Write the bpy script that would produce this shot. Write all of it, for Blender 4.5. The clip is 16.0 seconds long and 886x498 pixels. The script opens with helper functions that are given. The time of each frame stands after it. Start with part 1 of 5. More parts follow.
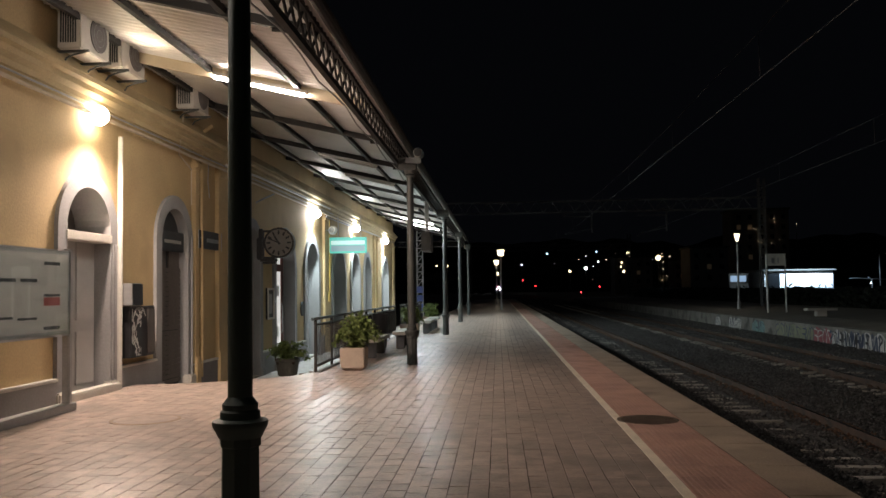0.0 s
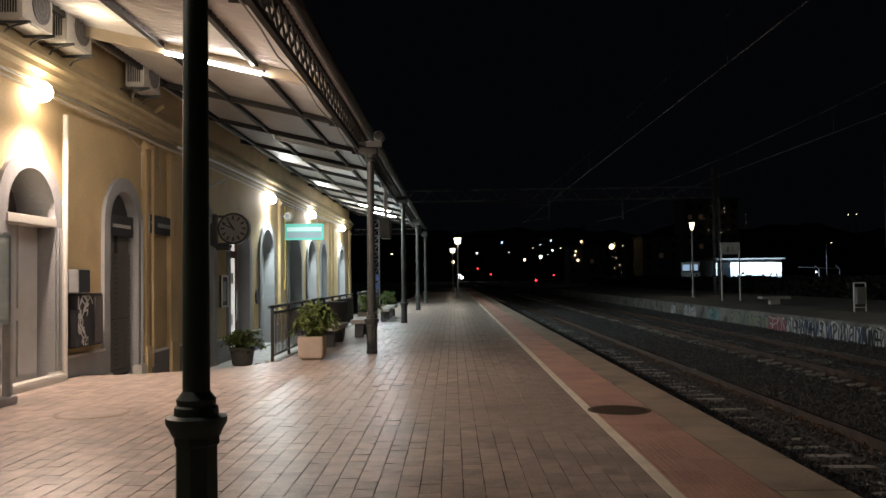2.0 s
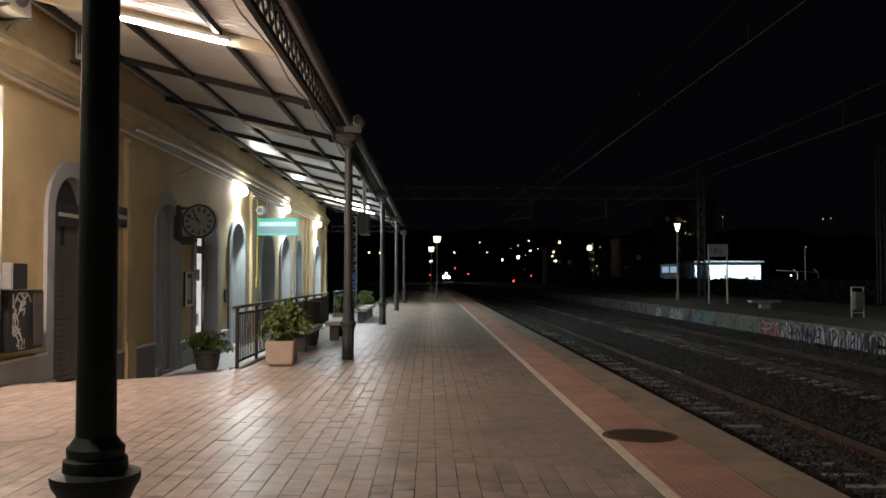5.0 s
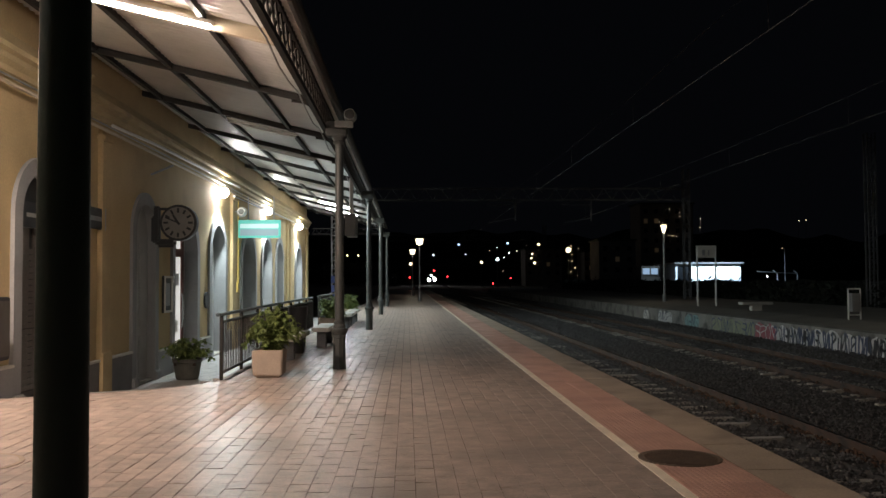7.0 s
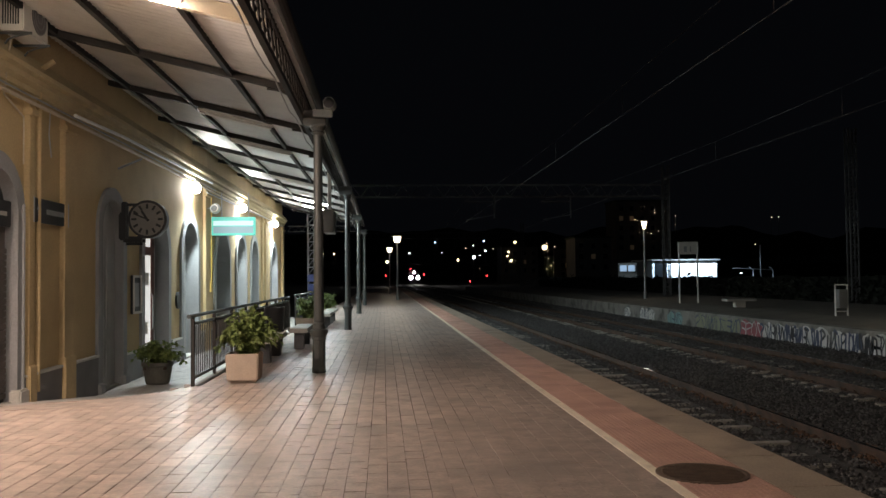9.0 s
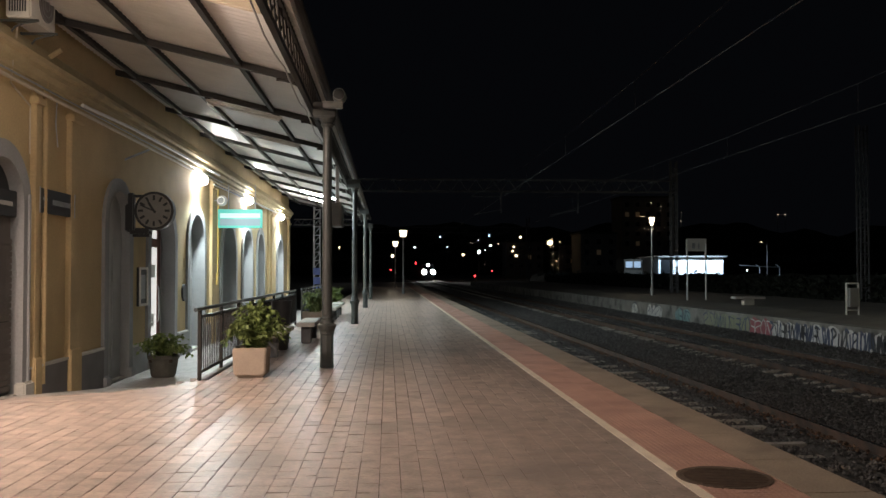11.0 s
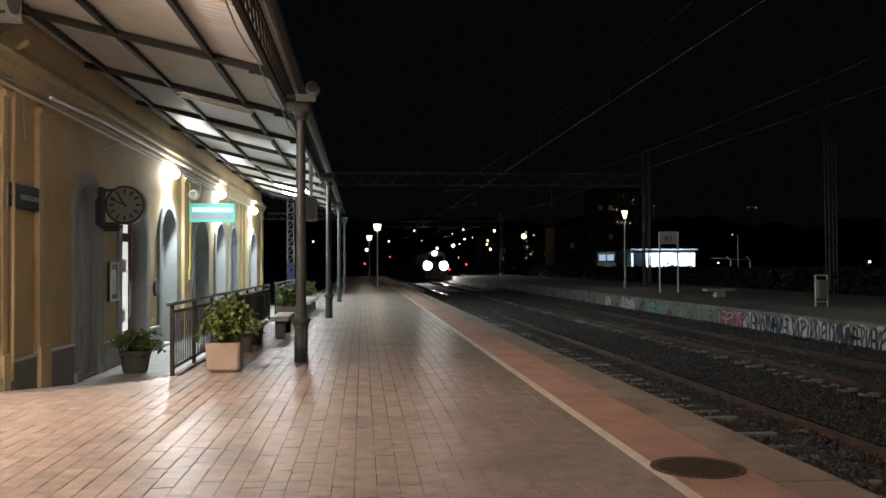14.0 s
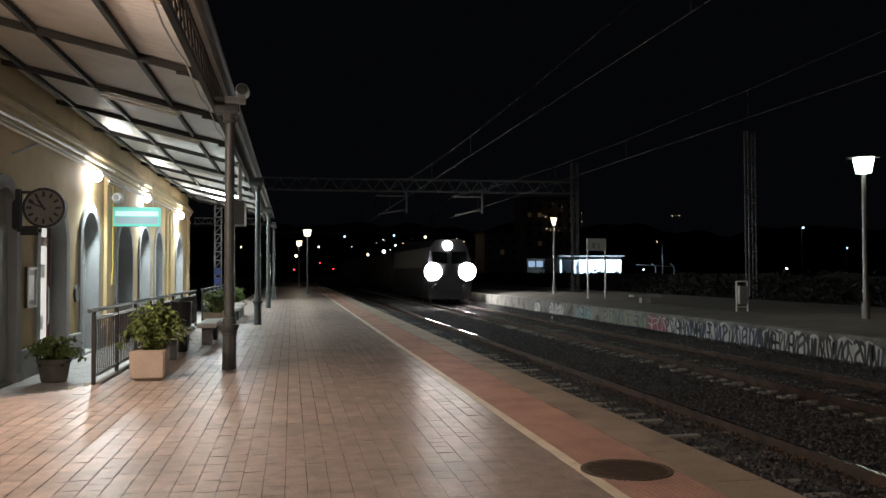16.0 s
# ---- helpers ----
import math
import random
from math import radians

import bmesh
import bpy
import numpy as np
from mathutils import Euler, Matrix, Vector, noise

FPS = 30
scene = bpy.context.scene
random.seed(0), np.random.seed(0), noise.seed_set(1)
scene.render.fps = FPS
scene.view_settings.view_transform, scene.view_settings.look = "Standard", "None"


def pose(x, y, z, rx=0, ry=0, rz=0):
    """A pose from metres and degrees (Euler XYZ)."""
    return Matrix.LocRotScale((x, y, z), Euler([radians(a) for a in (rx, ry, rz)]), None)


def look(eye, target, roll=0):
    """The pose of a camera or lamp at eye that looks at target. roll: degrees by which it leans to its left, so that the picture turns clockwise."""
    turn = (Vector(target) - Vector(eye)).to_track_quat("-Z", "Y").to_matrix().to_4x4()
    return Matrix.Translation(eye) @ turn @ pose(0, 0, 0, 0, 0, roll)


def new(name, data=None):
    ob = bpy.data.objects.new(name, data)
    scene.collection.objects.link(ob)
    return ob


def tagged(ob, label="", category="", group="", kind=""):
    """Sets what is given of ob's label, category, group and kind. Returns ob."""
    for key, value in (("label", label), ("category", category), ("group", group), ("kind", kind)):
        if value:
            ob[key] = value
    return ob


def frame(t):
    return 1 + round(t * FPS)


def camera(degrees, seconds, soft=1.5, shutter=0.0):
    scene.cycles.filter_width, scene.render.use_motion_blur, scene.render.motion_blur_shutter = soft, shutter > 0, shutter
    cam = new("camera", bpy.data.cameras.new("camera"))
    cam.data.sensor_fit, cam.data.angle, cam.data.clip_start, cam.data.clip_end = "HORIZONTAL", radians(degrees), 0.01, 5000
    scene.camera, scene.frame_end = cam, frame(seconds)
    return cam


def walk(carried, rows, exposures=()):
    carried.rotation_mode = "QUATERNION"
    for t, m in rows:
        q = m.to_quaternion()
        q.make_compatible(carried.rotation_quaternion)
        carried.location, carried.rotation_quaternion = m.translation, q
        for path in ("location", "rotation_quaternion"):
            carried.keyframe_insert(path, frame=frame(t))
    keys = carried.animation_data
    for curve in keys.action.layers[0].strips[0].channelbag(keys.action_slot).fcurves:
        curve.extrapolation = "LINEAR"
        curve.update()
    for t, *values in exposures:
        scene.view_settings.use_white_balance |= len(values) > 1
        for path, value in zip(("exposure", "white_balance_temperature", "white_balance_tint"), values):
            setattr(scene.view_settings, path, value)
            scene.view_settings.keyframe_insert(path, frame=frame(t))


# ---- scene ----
cam = camera(55.2, 16.0)
PATH = [
    (0, (0.022, -0.11, 1.461), (-0.106, 1.884, 1.558), -0.8),
    (0.5, (0.005, -0.143, 1.445), (-0.083, 1.854, 1.516), 0.3),
    (1, (0.016, -0.076, 1.431), (-0.039, 1.923, 1.466), 1.0),
    (1.5, (-0.032, 0.003, 1.418), (-0.058, 2.002, 1.461), 0.2),
    (2, (-0.123, 0.275, 1.444), (-0.145, 2.273, 1.512), -0.7),
    (2.5, (-0.142, 0.446, 1.446), (-0.163, 2.445, 1.516), -0.4),
    (3, (-0.127, 0.686, 1.453), (-0.139, 2.684, 1.516), 0.2),
    (3.5, (-0.183, 0.922, 1.446), (-0.162, 2.921, 1.503), 0.3),
    (4, (-0.229, 1.183, 1.445), (-0.2, 3.182, 1.504), -0.0),
    (6.5, (-0.452, 2.373, 1.458), (-0.407, 4.371, 1.531), 0.2),
    (7, (-0.57, 2.557, 1.468), (-0.486, 4.554, 1.54), -0.3),
    (7.5, (-0.593, 2.78, 1.453), (-0.483, 4.775, 1.522), -0.7),
    (8, (-0.576, 2.993, 1.463), (-0.457, 4.989, 1.531), -0.3),
    (8.5, (-0.628, 3.17, 1.465), (-0.494, 5.165, 1.533), -0.4),
    (9, (-0.687, 3.291, 1.466), (-0.546, 5.285, 1.533), -0.6),
    (11.5, (-0.759, 3.485, 1.475), (-0.631, 5.48, 1.526), 0.0),
    (12, (-0.76, 3.489, 1.475), (-0.628, 5.484, 1.524), -0.2),
    (12.5, (-0.761, 3.492, 1.474), (-0.615, 5.486, 1.521), -0.4),
    (13, (-0.766, 3.493, 1.476), (-0.614, 5.486, 1.519), -0.6),
    (13.5, (-0.758, 3.49, 1.477), (-0.602, 5.484, 1.518), -0.5),
    (14, (-0.762, 3.487, 1.471), (-0.572, 5.477, 1.51), -0.3),
    (14.5, (-0.762, 3.504, 1.471), (-0.545, 5.492, 1.512), -0.2),
    (15, (-0.766, 3.508, 1.466), (-0.53, 5.494, 1.517), -0.3),
    (15.5, (-0.772, 3.519, 1.467), (-0.505, 5.501, 1.52), -0.2),
    (16, (-0.777, 3.514, 1.462), (-0.425, 5.482, 1.515), -0.2),
]
walk(cam, [(t, look(eye, target, roll)) for t, eye, target, roll in PATH],
     [(0, 0.0), (3, 0.0), (4.2, -0.04), (6.5, -0.05), (7, 0.05), (8, 0.12), (9, 0.2), (12.5, 0.3), (14.5, 0.3), (16, 0.16)])

# ---- light ----
world = bpy.data.worlds.new("night")
scene.world = world
world.use_nodes = True
world.node_tree.nodes["Background"].inputs[0].default_value = (0.33, 0.37, 0.50, 1)
world.node_tree.nodes["Background"].inputs[1].default_value = 0.0038

WARM, COOL, TUBE, DAYLIGHT = (1.0, 0.775, 0.635), (0.82, 0.98, 1.0), (1.0, 0.89, 0.79), (0.66, 0.90, 1.0)


def lamp(name, xyz, power, colour, radius=0.1):
    data = bpy.data.lights.new(name, "POINT")
    data.energy, data.color, data.shadow_soft_size = power, colour, radius
    ob = new(name, data)
    ob.location = xyz
    return ob


def hooded_lamp(name, xyz, power, colour, radius=0.1):
    """A lamp that throws its light down and outward from the wall."""
    data = bpy.data.lights.new(name, "SPOT")
    data.energy, data.color, data.shadow_soft_size = power, colour, radius
    data.spot_size, data.spot_blend = radians(165), 0.6
    ob = new(name, data)
    ob.matrix_world = look(xyz, (xyz[0] + 0.8, xyz[1], xyz[2] - 1))
    return ob


def strip_lamp(name, xyz, power, colour, length, turn=0):
    data = bpy.data.lights.new(name, "AREA")
    data.energy, data.color, data.shape, data.size, data.size_y = power, colour, "RECTANGLE", length, 0.06
    ob = new(name, data)
    ob.matrix_world = pose(*xyz, 0, 0, turn)
    return ob


WALL_LAMPS = [(-5.85, 11.97, 4.05, 860, WARM), (-5.85, 27.0, 3.94, 840, COOL), (-5.85, 34.8, 4.03, 760, COOL), (-5.85, 44.2, 4.03, 760, COOL)]
for x, y, z, power, colour in WALL_LAMPS:
    hooded_lamp("wall_lamp_light", (x + 0.14, y, z - 0.13), power, colour, 0.09)
# the first tube is unseen, added to brighten the near roof and floor
TUBES_LIT = [(5.45, 70, TUBE), (12.62, 24, TUBE), (38.4, 105, DAYLIGHT), (42.0, 105, DAYLIGHT)]
for y, power, colour in TUBES_LIT:
    strip_lamp("tube_light", (-3.55, y, 4.52), power, colour, 1.4)
LANTERNS = [(0.25, 60.0, 0.0), (-0.1, 81.0, 0.0), (13.5, 48.5, 0.19), (14.0, 23.4, 0.19)]
for x, y, z in LANTERNS:
    lamp("lantern_light", (x, y, z + (3.72 if x > 9 else 3.75)), 90, (1.0, 0.9, 0.72), 0.08)

# ---- materials ----


def mat(name, colour, rough=0.7, metal=0.0, vary=0.25, scale=6.0, fine=60.0, bump=0.15, per_object=0.0, island=0.0, stain=None, stain_scale=1.2, stain_at=0.55, stretch=(1, 1, 1), placed=False):
    """A surface with two scales of variation, relief, and stains of a second colour."""
    m = bpy.data.materials.new(name)
    m.use_nodes = True
    nt = m.node_tree
    n, l = nt.nodes, nt.links
    b = n["Principled BSDF"]
    b.inputs["Metallic"].default_value = metal
    geo = n.new("ShaderNodeNewGeometry" if placed else "ShaderNodeTexCoord")
    where = geo.outputs["Position" if placed else "Object"]
    mp = n.new("ShaderNodeMapping")
    mp.inputs["Scale"].default_value = stretch
    l.new(where, mp.inputs["Vector"])
    big, small = n.new("ShaderNodeTexNoise"), n.new("ShaderNodeTexNoise")
    big.inputs["Scale"].default_value, big.inputs["Detail"].default_value = scale, 5
    small.inputs["Scale"].default_value, small.inputs["Detail"].default_value = fine, 3
    l.new(mp.outputs[0], big.inputs["Vector"])
    l.new(mp.outputs[0], small.inputs["Vector"])
    add = n.new("ShaderNodeMath")
    add.operation = "ADD"
    l.new(big.outputs[0], add.inputs[0])
    l.new(small.outputs[0], add.inputs[1])
    value = add.outputs[0]
    span = 2.0
    for amount, node, out in ((per_object, "ShaderNodeObjectInfo", "Random"), (island, "ShaderNodeNewGeometry", "Random Per Island")):
        if amount:
            src, mul, plus = n.new(node), n.new("ShaderNodeMath"), n.new("ShaderNodeMath")
            mul.operation, plus.operation = "MULTIPLY", "ADD"
            mul.inputs[1].default_value = amount
            l.new(src.outputs[out], mul.inputs[0])
            l.new(mul.outputs[0], plus.inputs[0])
            l.new(value, plus.inputs[1])
            value, span = plus.outputs[0], span + amount
    rng = n.new("ShaderNodeMapRange")
    rng.inputs["From Min"].default_value, rng.inputs["From Max"].default_value = 0.3 * span, 0.7 * span
    rng.inputs["To Min"].default_value, rng.inputs["To Max"].default_value = 1 - vary, 1 + vary
    l.new(value, rng.inputs[0])
    mix = n.new("ShaderNodeVectorMath")
    mix.operation = "SCALE"
    mix.inputs[0].default_value = colour
    l.new(rng.outputs[0], mix.inputs["Scale"])
    out = mix.outputs[0]
    if stain:
        st, ramp, blend = n.new("ShaderNodeTexNoise"), n.new("ShaderNodeMapRange"), n.new("ShaderNodeMix")
        st.inputs["Scale"].default_value, st.inputs["Detail"].default_value = stain_scale, 6
        l.new(where, st.inputs["Vector"])
        ramp.inputs["From Min"].default_value, ramp.inputs["From Max"].default_value = stain_at, stain_at + 0.18
        l.new(st.outputs[0], ramp.inputs[0])
        blend.data_type = "RGBA"
        blend.inputs["B"].default_value = (*stain, 1)
        l.new(ramp.outputs[0], blend.inputs["Factor"])
        l.new(out, blend.inputs["A"])
        out = blend.outputs["Result"]
    l.new(out, b.inputs["Base Color"])
    rr = n.new("ShaderNodeMapRange")
    rr.inputs["From Min"].default_value, rr.inputs["From Max"].default_value = 0.35, 0.65
    rr.inputs["To Min"].default_value, rr.inputs["To Max"].default_value = max(0.03, rough - 0.06), min(1, rough + 0.06)
    l.new(small.outputs[0], rr.inputs[0])
    l.new(rr.outputs[0], b.inputs["Roughness"])
    if bump:
        bp = n.new("ShaderNodeBump")
        bp.inputs["Strength"].default_value, bp.inputs["Distance"].default_value = bump, 0.01
        l.new(small.outputs[0], bp.inputs["Height"])
        l.new(bp.outputs[0], b.inputs["Normal"])
    return m


def glow(name, colour, strength, base=0.8):
    m = bpy.data.materials.new(name)
    m.use_nodes = True
    b = m.node_tree.nodes["Principled BSDF"]
    b.inputs["Base Color"].default_value = (*[base * c for c in colour], 1)
    b.inputs["Emission Color"].default_value = (*colour, 1)
    b.inputs["Emission Strength"].default_value = strength
    return m


def clear_glass(name, tint=(1, 1, 1), rough=0.02):
    m = bpy.data.materials.new(name)
    m.use_nodes = True
    b = m.node_tree.nodes["Principled BSDF"]
    b.inputs["Base Color"].default_value = (*tint, 1)
    b.inputs["Roughness"].default_value = rough
    b.inputs["Transmission Weight"].default_value = 1
    return m


YELLOW = mat("ochre_plaster", (0.46, 0.34, 0.18), 0.85, vary=0.18, scale=1.1, fine=28, bump=0.25, stain=(0.36, 0.265, 0.14), stain_scale=0.7)
CORNICE = mat("cornice_plaster", (0.42, 0.325, 0.18), 0.8, vary=0.18, scale=2.0, fine=30, bump=0.25, stain=(0.31, 0.25, 0.155))
GREYWALL = mat("grey_plaster", (0.27, 0.268, 0.272), 0.85, vary=0.16, scale=1.6, fine=30, bump=0.25)
PLINTH = mat("dark_plinth", (0.16, 0.15, 0.15), 0.8, vary=0.25, scale=2.5, bump=0.3)
DOORWOOD = mat("dark_door", (0.10, 0.085, 0.075), 0.5, vary=0.3, scale=3, fine=40, stretch=(4, 4, 0.6))
DOORGREY = mat("grey_door", (0.38, 0.372, 0.365), 0.6, vary=0.12, scale=3, bump=0.05)
PAVER = mat("brick_paver", (0.415, 0.332, 0.288), 0.36, vary=0.5, scale=6, fine=34, bump=0.3, island=0.35, placed=True, stain=(0.26, 0.215, 0.19), stain_scale=0.8, stain_at=0.54)
PAVER.node_tree.nodes["Principled BSDF"].inputs["Specular IOR Level"].default_value = 0.28
GROUT = mat("paver_bedding", (0.08, 0.063, 0.054), 0.95, vary=0.3, bump=0.3)
LOWPAVER = mat("pale_lower_paver", (0.42, 0.40, 0.38), 0.45, vary=0.2, island=0.5)
RED = mat("red_tactile_tile", (0.53, 0.315, 0.25), 0.6, vary=0.28, scale=2.2, bump=0.25, per_object=0.25, placed=True, stain=(0.40, 0.235, 0.18), stain_scale=0.9, stain_at=0.52)
KERB = mat("edge_concrete", (0.41, 0.325, 0.25), 0.7, vary=0.35, scale=1.6, fine=50, bump=0.4, placed=True, stain=(0.23, 0.185, 0.145))
LINE = mat("worn_line_paint", (0.86, 0.76, 0.62), 0.65, vary=0.2, scale=4, bump=0.2, stain=(0.5, 0.41, 0.32), stain_scale=2.5, stain_at=0.62)
CONCRETE = mat("concrete", (0.33, 0.32, 0.30), 0.85, vary=0.25, scale=1.5, bump=0.35, stain=(0.2, 0.19, 0.18))
SLEEPER = mat("concrete_sleeper", (0.37, 0.345, 0.31), 0.85, vary=0.25, scale=5, bump=0.3, per_object=0.5)
BALLAST = mat("ballast_stone", (0.10, 0.096, 0.097), 0.9, vary=0.5, scale=5, fine=25, bump=0.6, island=1.4)
RUSTBALLAST = mat("rusty_ballast_stone", (0.125, 0.075, 0.05), 0.9, vary=0.45, scale=5, fine=25, bump=0.6, island=1.0)
BALLASTBED = mat("ballast_bed", (0.05, 0.045, 0.043), 0.95, vary=0.6, scale=9, fine=24, bump=1.0)
RUSTRAIL = mat("rusty_rail", (0.075, 0.045, 0.033), 0.9, vary=0.55, scale=3, fine=30, bump=0.5, stain=(0.035, 0.027, 0.023), stain_scale=2.5, stain_at=0.48)
RAILTOP = mat("polished_rail_head", (0.55, 0.53, 0.50), 0.22, metal=1.0, vary=0.1, bump=0.02)
IRON = mat("grey_painted_iron", (0.062, 0.066, 0.064), 0.45, vary=0.25, scale=6, bump=0.12)
BEAMIRON = mat("dark_canopy_iron", (0.021, 0.018, 0.016), 0.7, vary=0.3, bump=0.15)
GREENIRON = mat("backlit_green_iron", (0.008, 0.024, 0.02), 0.6, vary=0.3, scale=8, bump=0.12)
SHEET = mat("corrugated_sheet", (0.64, 0.635, 0.625), 0.38, metal=0.4, vary=0.12, scale=0.8, fine=2.5, bump=0)
BLACK = mat("black_paint", (0.02, 0.02, 0.022), 0.45, vary=0.3, bump=0.08)
WHITE = mat("white_enamel", (0.72, 0.71, 0.68), 0.4, vary=0.06, bump=0.03)
STONE = mat("pale_stone", (0.50, 0.48, 0.44), 0.75, vary=0.18, scale=4, bump=0.3)
TERRA = mat("cast_planter", (0.44, 0.355, 0.285), 0.8, vary=0.15, scale=5, bump=0.3)
# concrete darker than the square planters
POT = mat("dark_concrete_pot", (0.10, 0.095, 0.08), 0.85, vary=0.35, scale=6, bump=0.4)
SOIL = mat("soil", (0.05, 0.035, 0.025), 0.95, vary=0.4, bump=0.8)
LEAF = mat("leaf", (0.14, 0.185, 0.05), 0.65, vary=0.4, scale=4, island=1.0, bump=0.05)
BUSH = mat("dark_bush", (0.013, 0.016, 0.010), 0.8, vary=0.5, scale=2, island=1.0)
TREE = mat("night_tree", (0.03, 0.038, 0.02), 0.9, vary=0.5, scale=0.4, bump=0.2)
EARTH = mat("earth", (0.06, 0.052, 0.042), 0.95, vary=0.35, scale=0.3, fine=6, bump=0.5)
STEEL = mat("galvanised_steel", (0.34, 0.34, 0.34), 0.5, metal=0.5, vary=0.2, bump=0.06)
PIPE = mat("painted_pipe", (0.50, 0.42, 0.30), 0.5, vary=0.12, bump=0.05)
AC = mat("air_conditioner_shell", (0.58, 0.55, 0.50), 0.5, vary=0.12, bump=0.04)
DARK = mat("dark_recess", (0.03, 0.03, 0.03), 0.7, vary=0.2)
PAPER = mat("notice_paper", (0.46, 0.43, 0.40), 0.7, vary=0.07, bump=0.02)
INK = mat("print_ink", (0.04, 0.04, 0.045), 0.7, vary=0.1)
INKRED = mat("print_red", (0.34, 0.08, 0.07), 0.7, vary=0.1)
YELLOWBOX = mat("yellow_plastic", (0.62, 0.42, 0.10), 0.45, vary=0.1)
BLUEPAINT = mat("blue_paint", (0.10, 0.14, 0.42), 0.5, vary=0.2)
REDDOOR = mat("dark_red_door", (0.13, 0.04, 0.03), 0.5, vary=0.25)
LOCO = mat("locomotive_paint", (0.03, 0.03, 0.035), 0.4, vary=0.1, bump=0.03)
WAGON = mat("wagon_paint", (0.07, 0.06, 0.055), 0.6, vary=0.3, scale=1)
WINDSCREEN = mat("dark_windscreen", (0.012, 0.013, 0.015), 0.1, vary=0.05, bump=0)
RENDERED = mat("far_render", (0.13, 0.115, 0.10), 0.9, vary=0.3, scale=0.3)
WHITEWALL = mat("white_render", (0.78, 0.80, 0.82), 0.8, vary=0.08, scale=0.6)
SPRAY = {k: mat("spray_" + k, c, 0.7, vary=0.4, scale=3, bump=0.05, stain=tuple(0.55 * q + 0.08 for q in c), stain_scale=2.2, stain_at=0.5) for k, c in dict(white=(0.58, 0.57, 0.56), black=(0.04, 0.04, 0.045), red=(0.30, 0.08, 0.10), blue=(0.055, 0.07, 0.12), teal=(0.18, 0.30, 0.30), green=(0.22, 0.23, 0.16)).items()}
GLOW_WARM, GLOW_COOL = glow("warm_globe", (1, 0.84, 0.62), 60), glow("cool_globe", (1.0, 1.0, 0.95), 170)
GLOW_TUBE_W, GLOW_TUBE = glow("warm_tube", (1, 0.89, 0.78), 165), glow("cool_tube", (0.95, 1.0, 0.95), 190)
GLOW_LANTERN, GLOW_LANTERN_COOL = glow("lantern_glass", (1, 0.82, 0.55), 3.5), glow("cool_lantern_glass", (0.80, 1.0, 0.84), 6)
GLOW_HEAD = glow("headlight", (1, 0.97, 0.92), 150)
GLOW_TOP = glow("top_headlight", (1, 0.95, 0.85), 60)
GLOW_RED, GLOW_TOWN, GLOW_TOWNW, GLOW_BLUE = glow("signal_red", (1, 0.03, 0.04), 9), glow("town_warm", (1, 0.76, 0.45), 4), glow("town_white", (0.95, 0.98, 1.0), 4), glow("town_blue", (0.5, 0.7, 1.0), 4)
GLOW_SIGN, GLOW_SIGNW, GLOW_SIGNG = glow("sign_turquoise", (0.08, 0.62, 0.50), 0.62, 0.15), glow("sign_white", (0.60, 0.92, 0.90), 0.72, 0.1), glow("sign_grey", (0.28, 0.45, 0.5), 0.5, 0.1)
GLOW_WINDOW = glow("dim_window", (1, 0.7, 0.4), 0.008)
GLOW_KIOSK = glow("kiosk_window", (0.5, 0.72, 1.0), 0.5, 0.2)
GLOW_ROOM = glow("lit_room", (1, 0.97, 0.93), 0.55)
DARKSTEEL = mat("weathered_steel", (0.10, 0.10, 0.105), 0.7, vary=0.3)
GLASS = clear_glass("clear_glass", (0.9, 0.95, 0.95))

# ---- mesh helpers ----


def mesh_object(name, bm, material, smooth=False):
    me = bpy.data.meshes.new(name)
    bmesh.ops.recalc_face_normals(bm, faces=bm.faces)
    if smooth:
        for f in bm.faces:
            f.smooth = True
        for e in bm.edges:
            if len(e.link_faces) == 2 and e.calc_face_angle(0) > 0.7:
                e.smooth = False
    bm.to_mesh(me)
    bm.free()
    me.materials.append(material)
    return new(name, me)


def part(name, bm, material, parent, label="", smooth=False):
    ob = mesh_object(name, bm, material, smooth)
    ob.parent = parent
    return tagged(ob, label)


def thing(name, m, label, category, group="", kind=""):
    ob = new(name)
    ob.matrix_basis = m
    return tagged(ob, label, category, group, kind)


def setting(name, bm, material, label, category, smooth=False):
    return tagged(mesh_object(name, bm, material, smooth), label, category, kind="structure")


def box(bm, x0, x1, y0, y1, z0, z1, bevel=0.0):
    r = bmesh.ops.create_cube(bm, size=1, matrix=Matrix.LocRotScale(((x0 + x1) / 2, (y0 + y1) / 2, (z0 + z1) / 2), None, (abs(x1 - x0), abs(y1 - y0), abs(z1 - z0))))
    if bevel:
        edges = list({e for v in r["verts"] for e in v.link_edges})
        bmesh.ops.bevel(bm, geom=edges, offset=bevel, segments=2, affect="EDGES", clamp_overlap=True)
    return bm


def rod(bm, a, b, r0, r1=None, n=10):
    a, b = Vector(a), Vector(b)
    d = b - a
    m = Matrix.Translation((a + b) / 2) @ d.to_track_quat("Z", "Y").to_matrix().to_4x4()
    bmesh.ops.create_cone(bm, cap_ends=True, segments=n, radius1=r0, radius2=r0 if r1 is None else r1, depth=d.length, matrix=m)
    return bm


def path_rod(bm, points, r, n=8):
    for a, b in zip(points, points[1:]):
        rod(bm, a, b, r, n=n)
    return bm


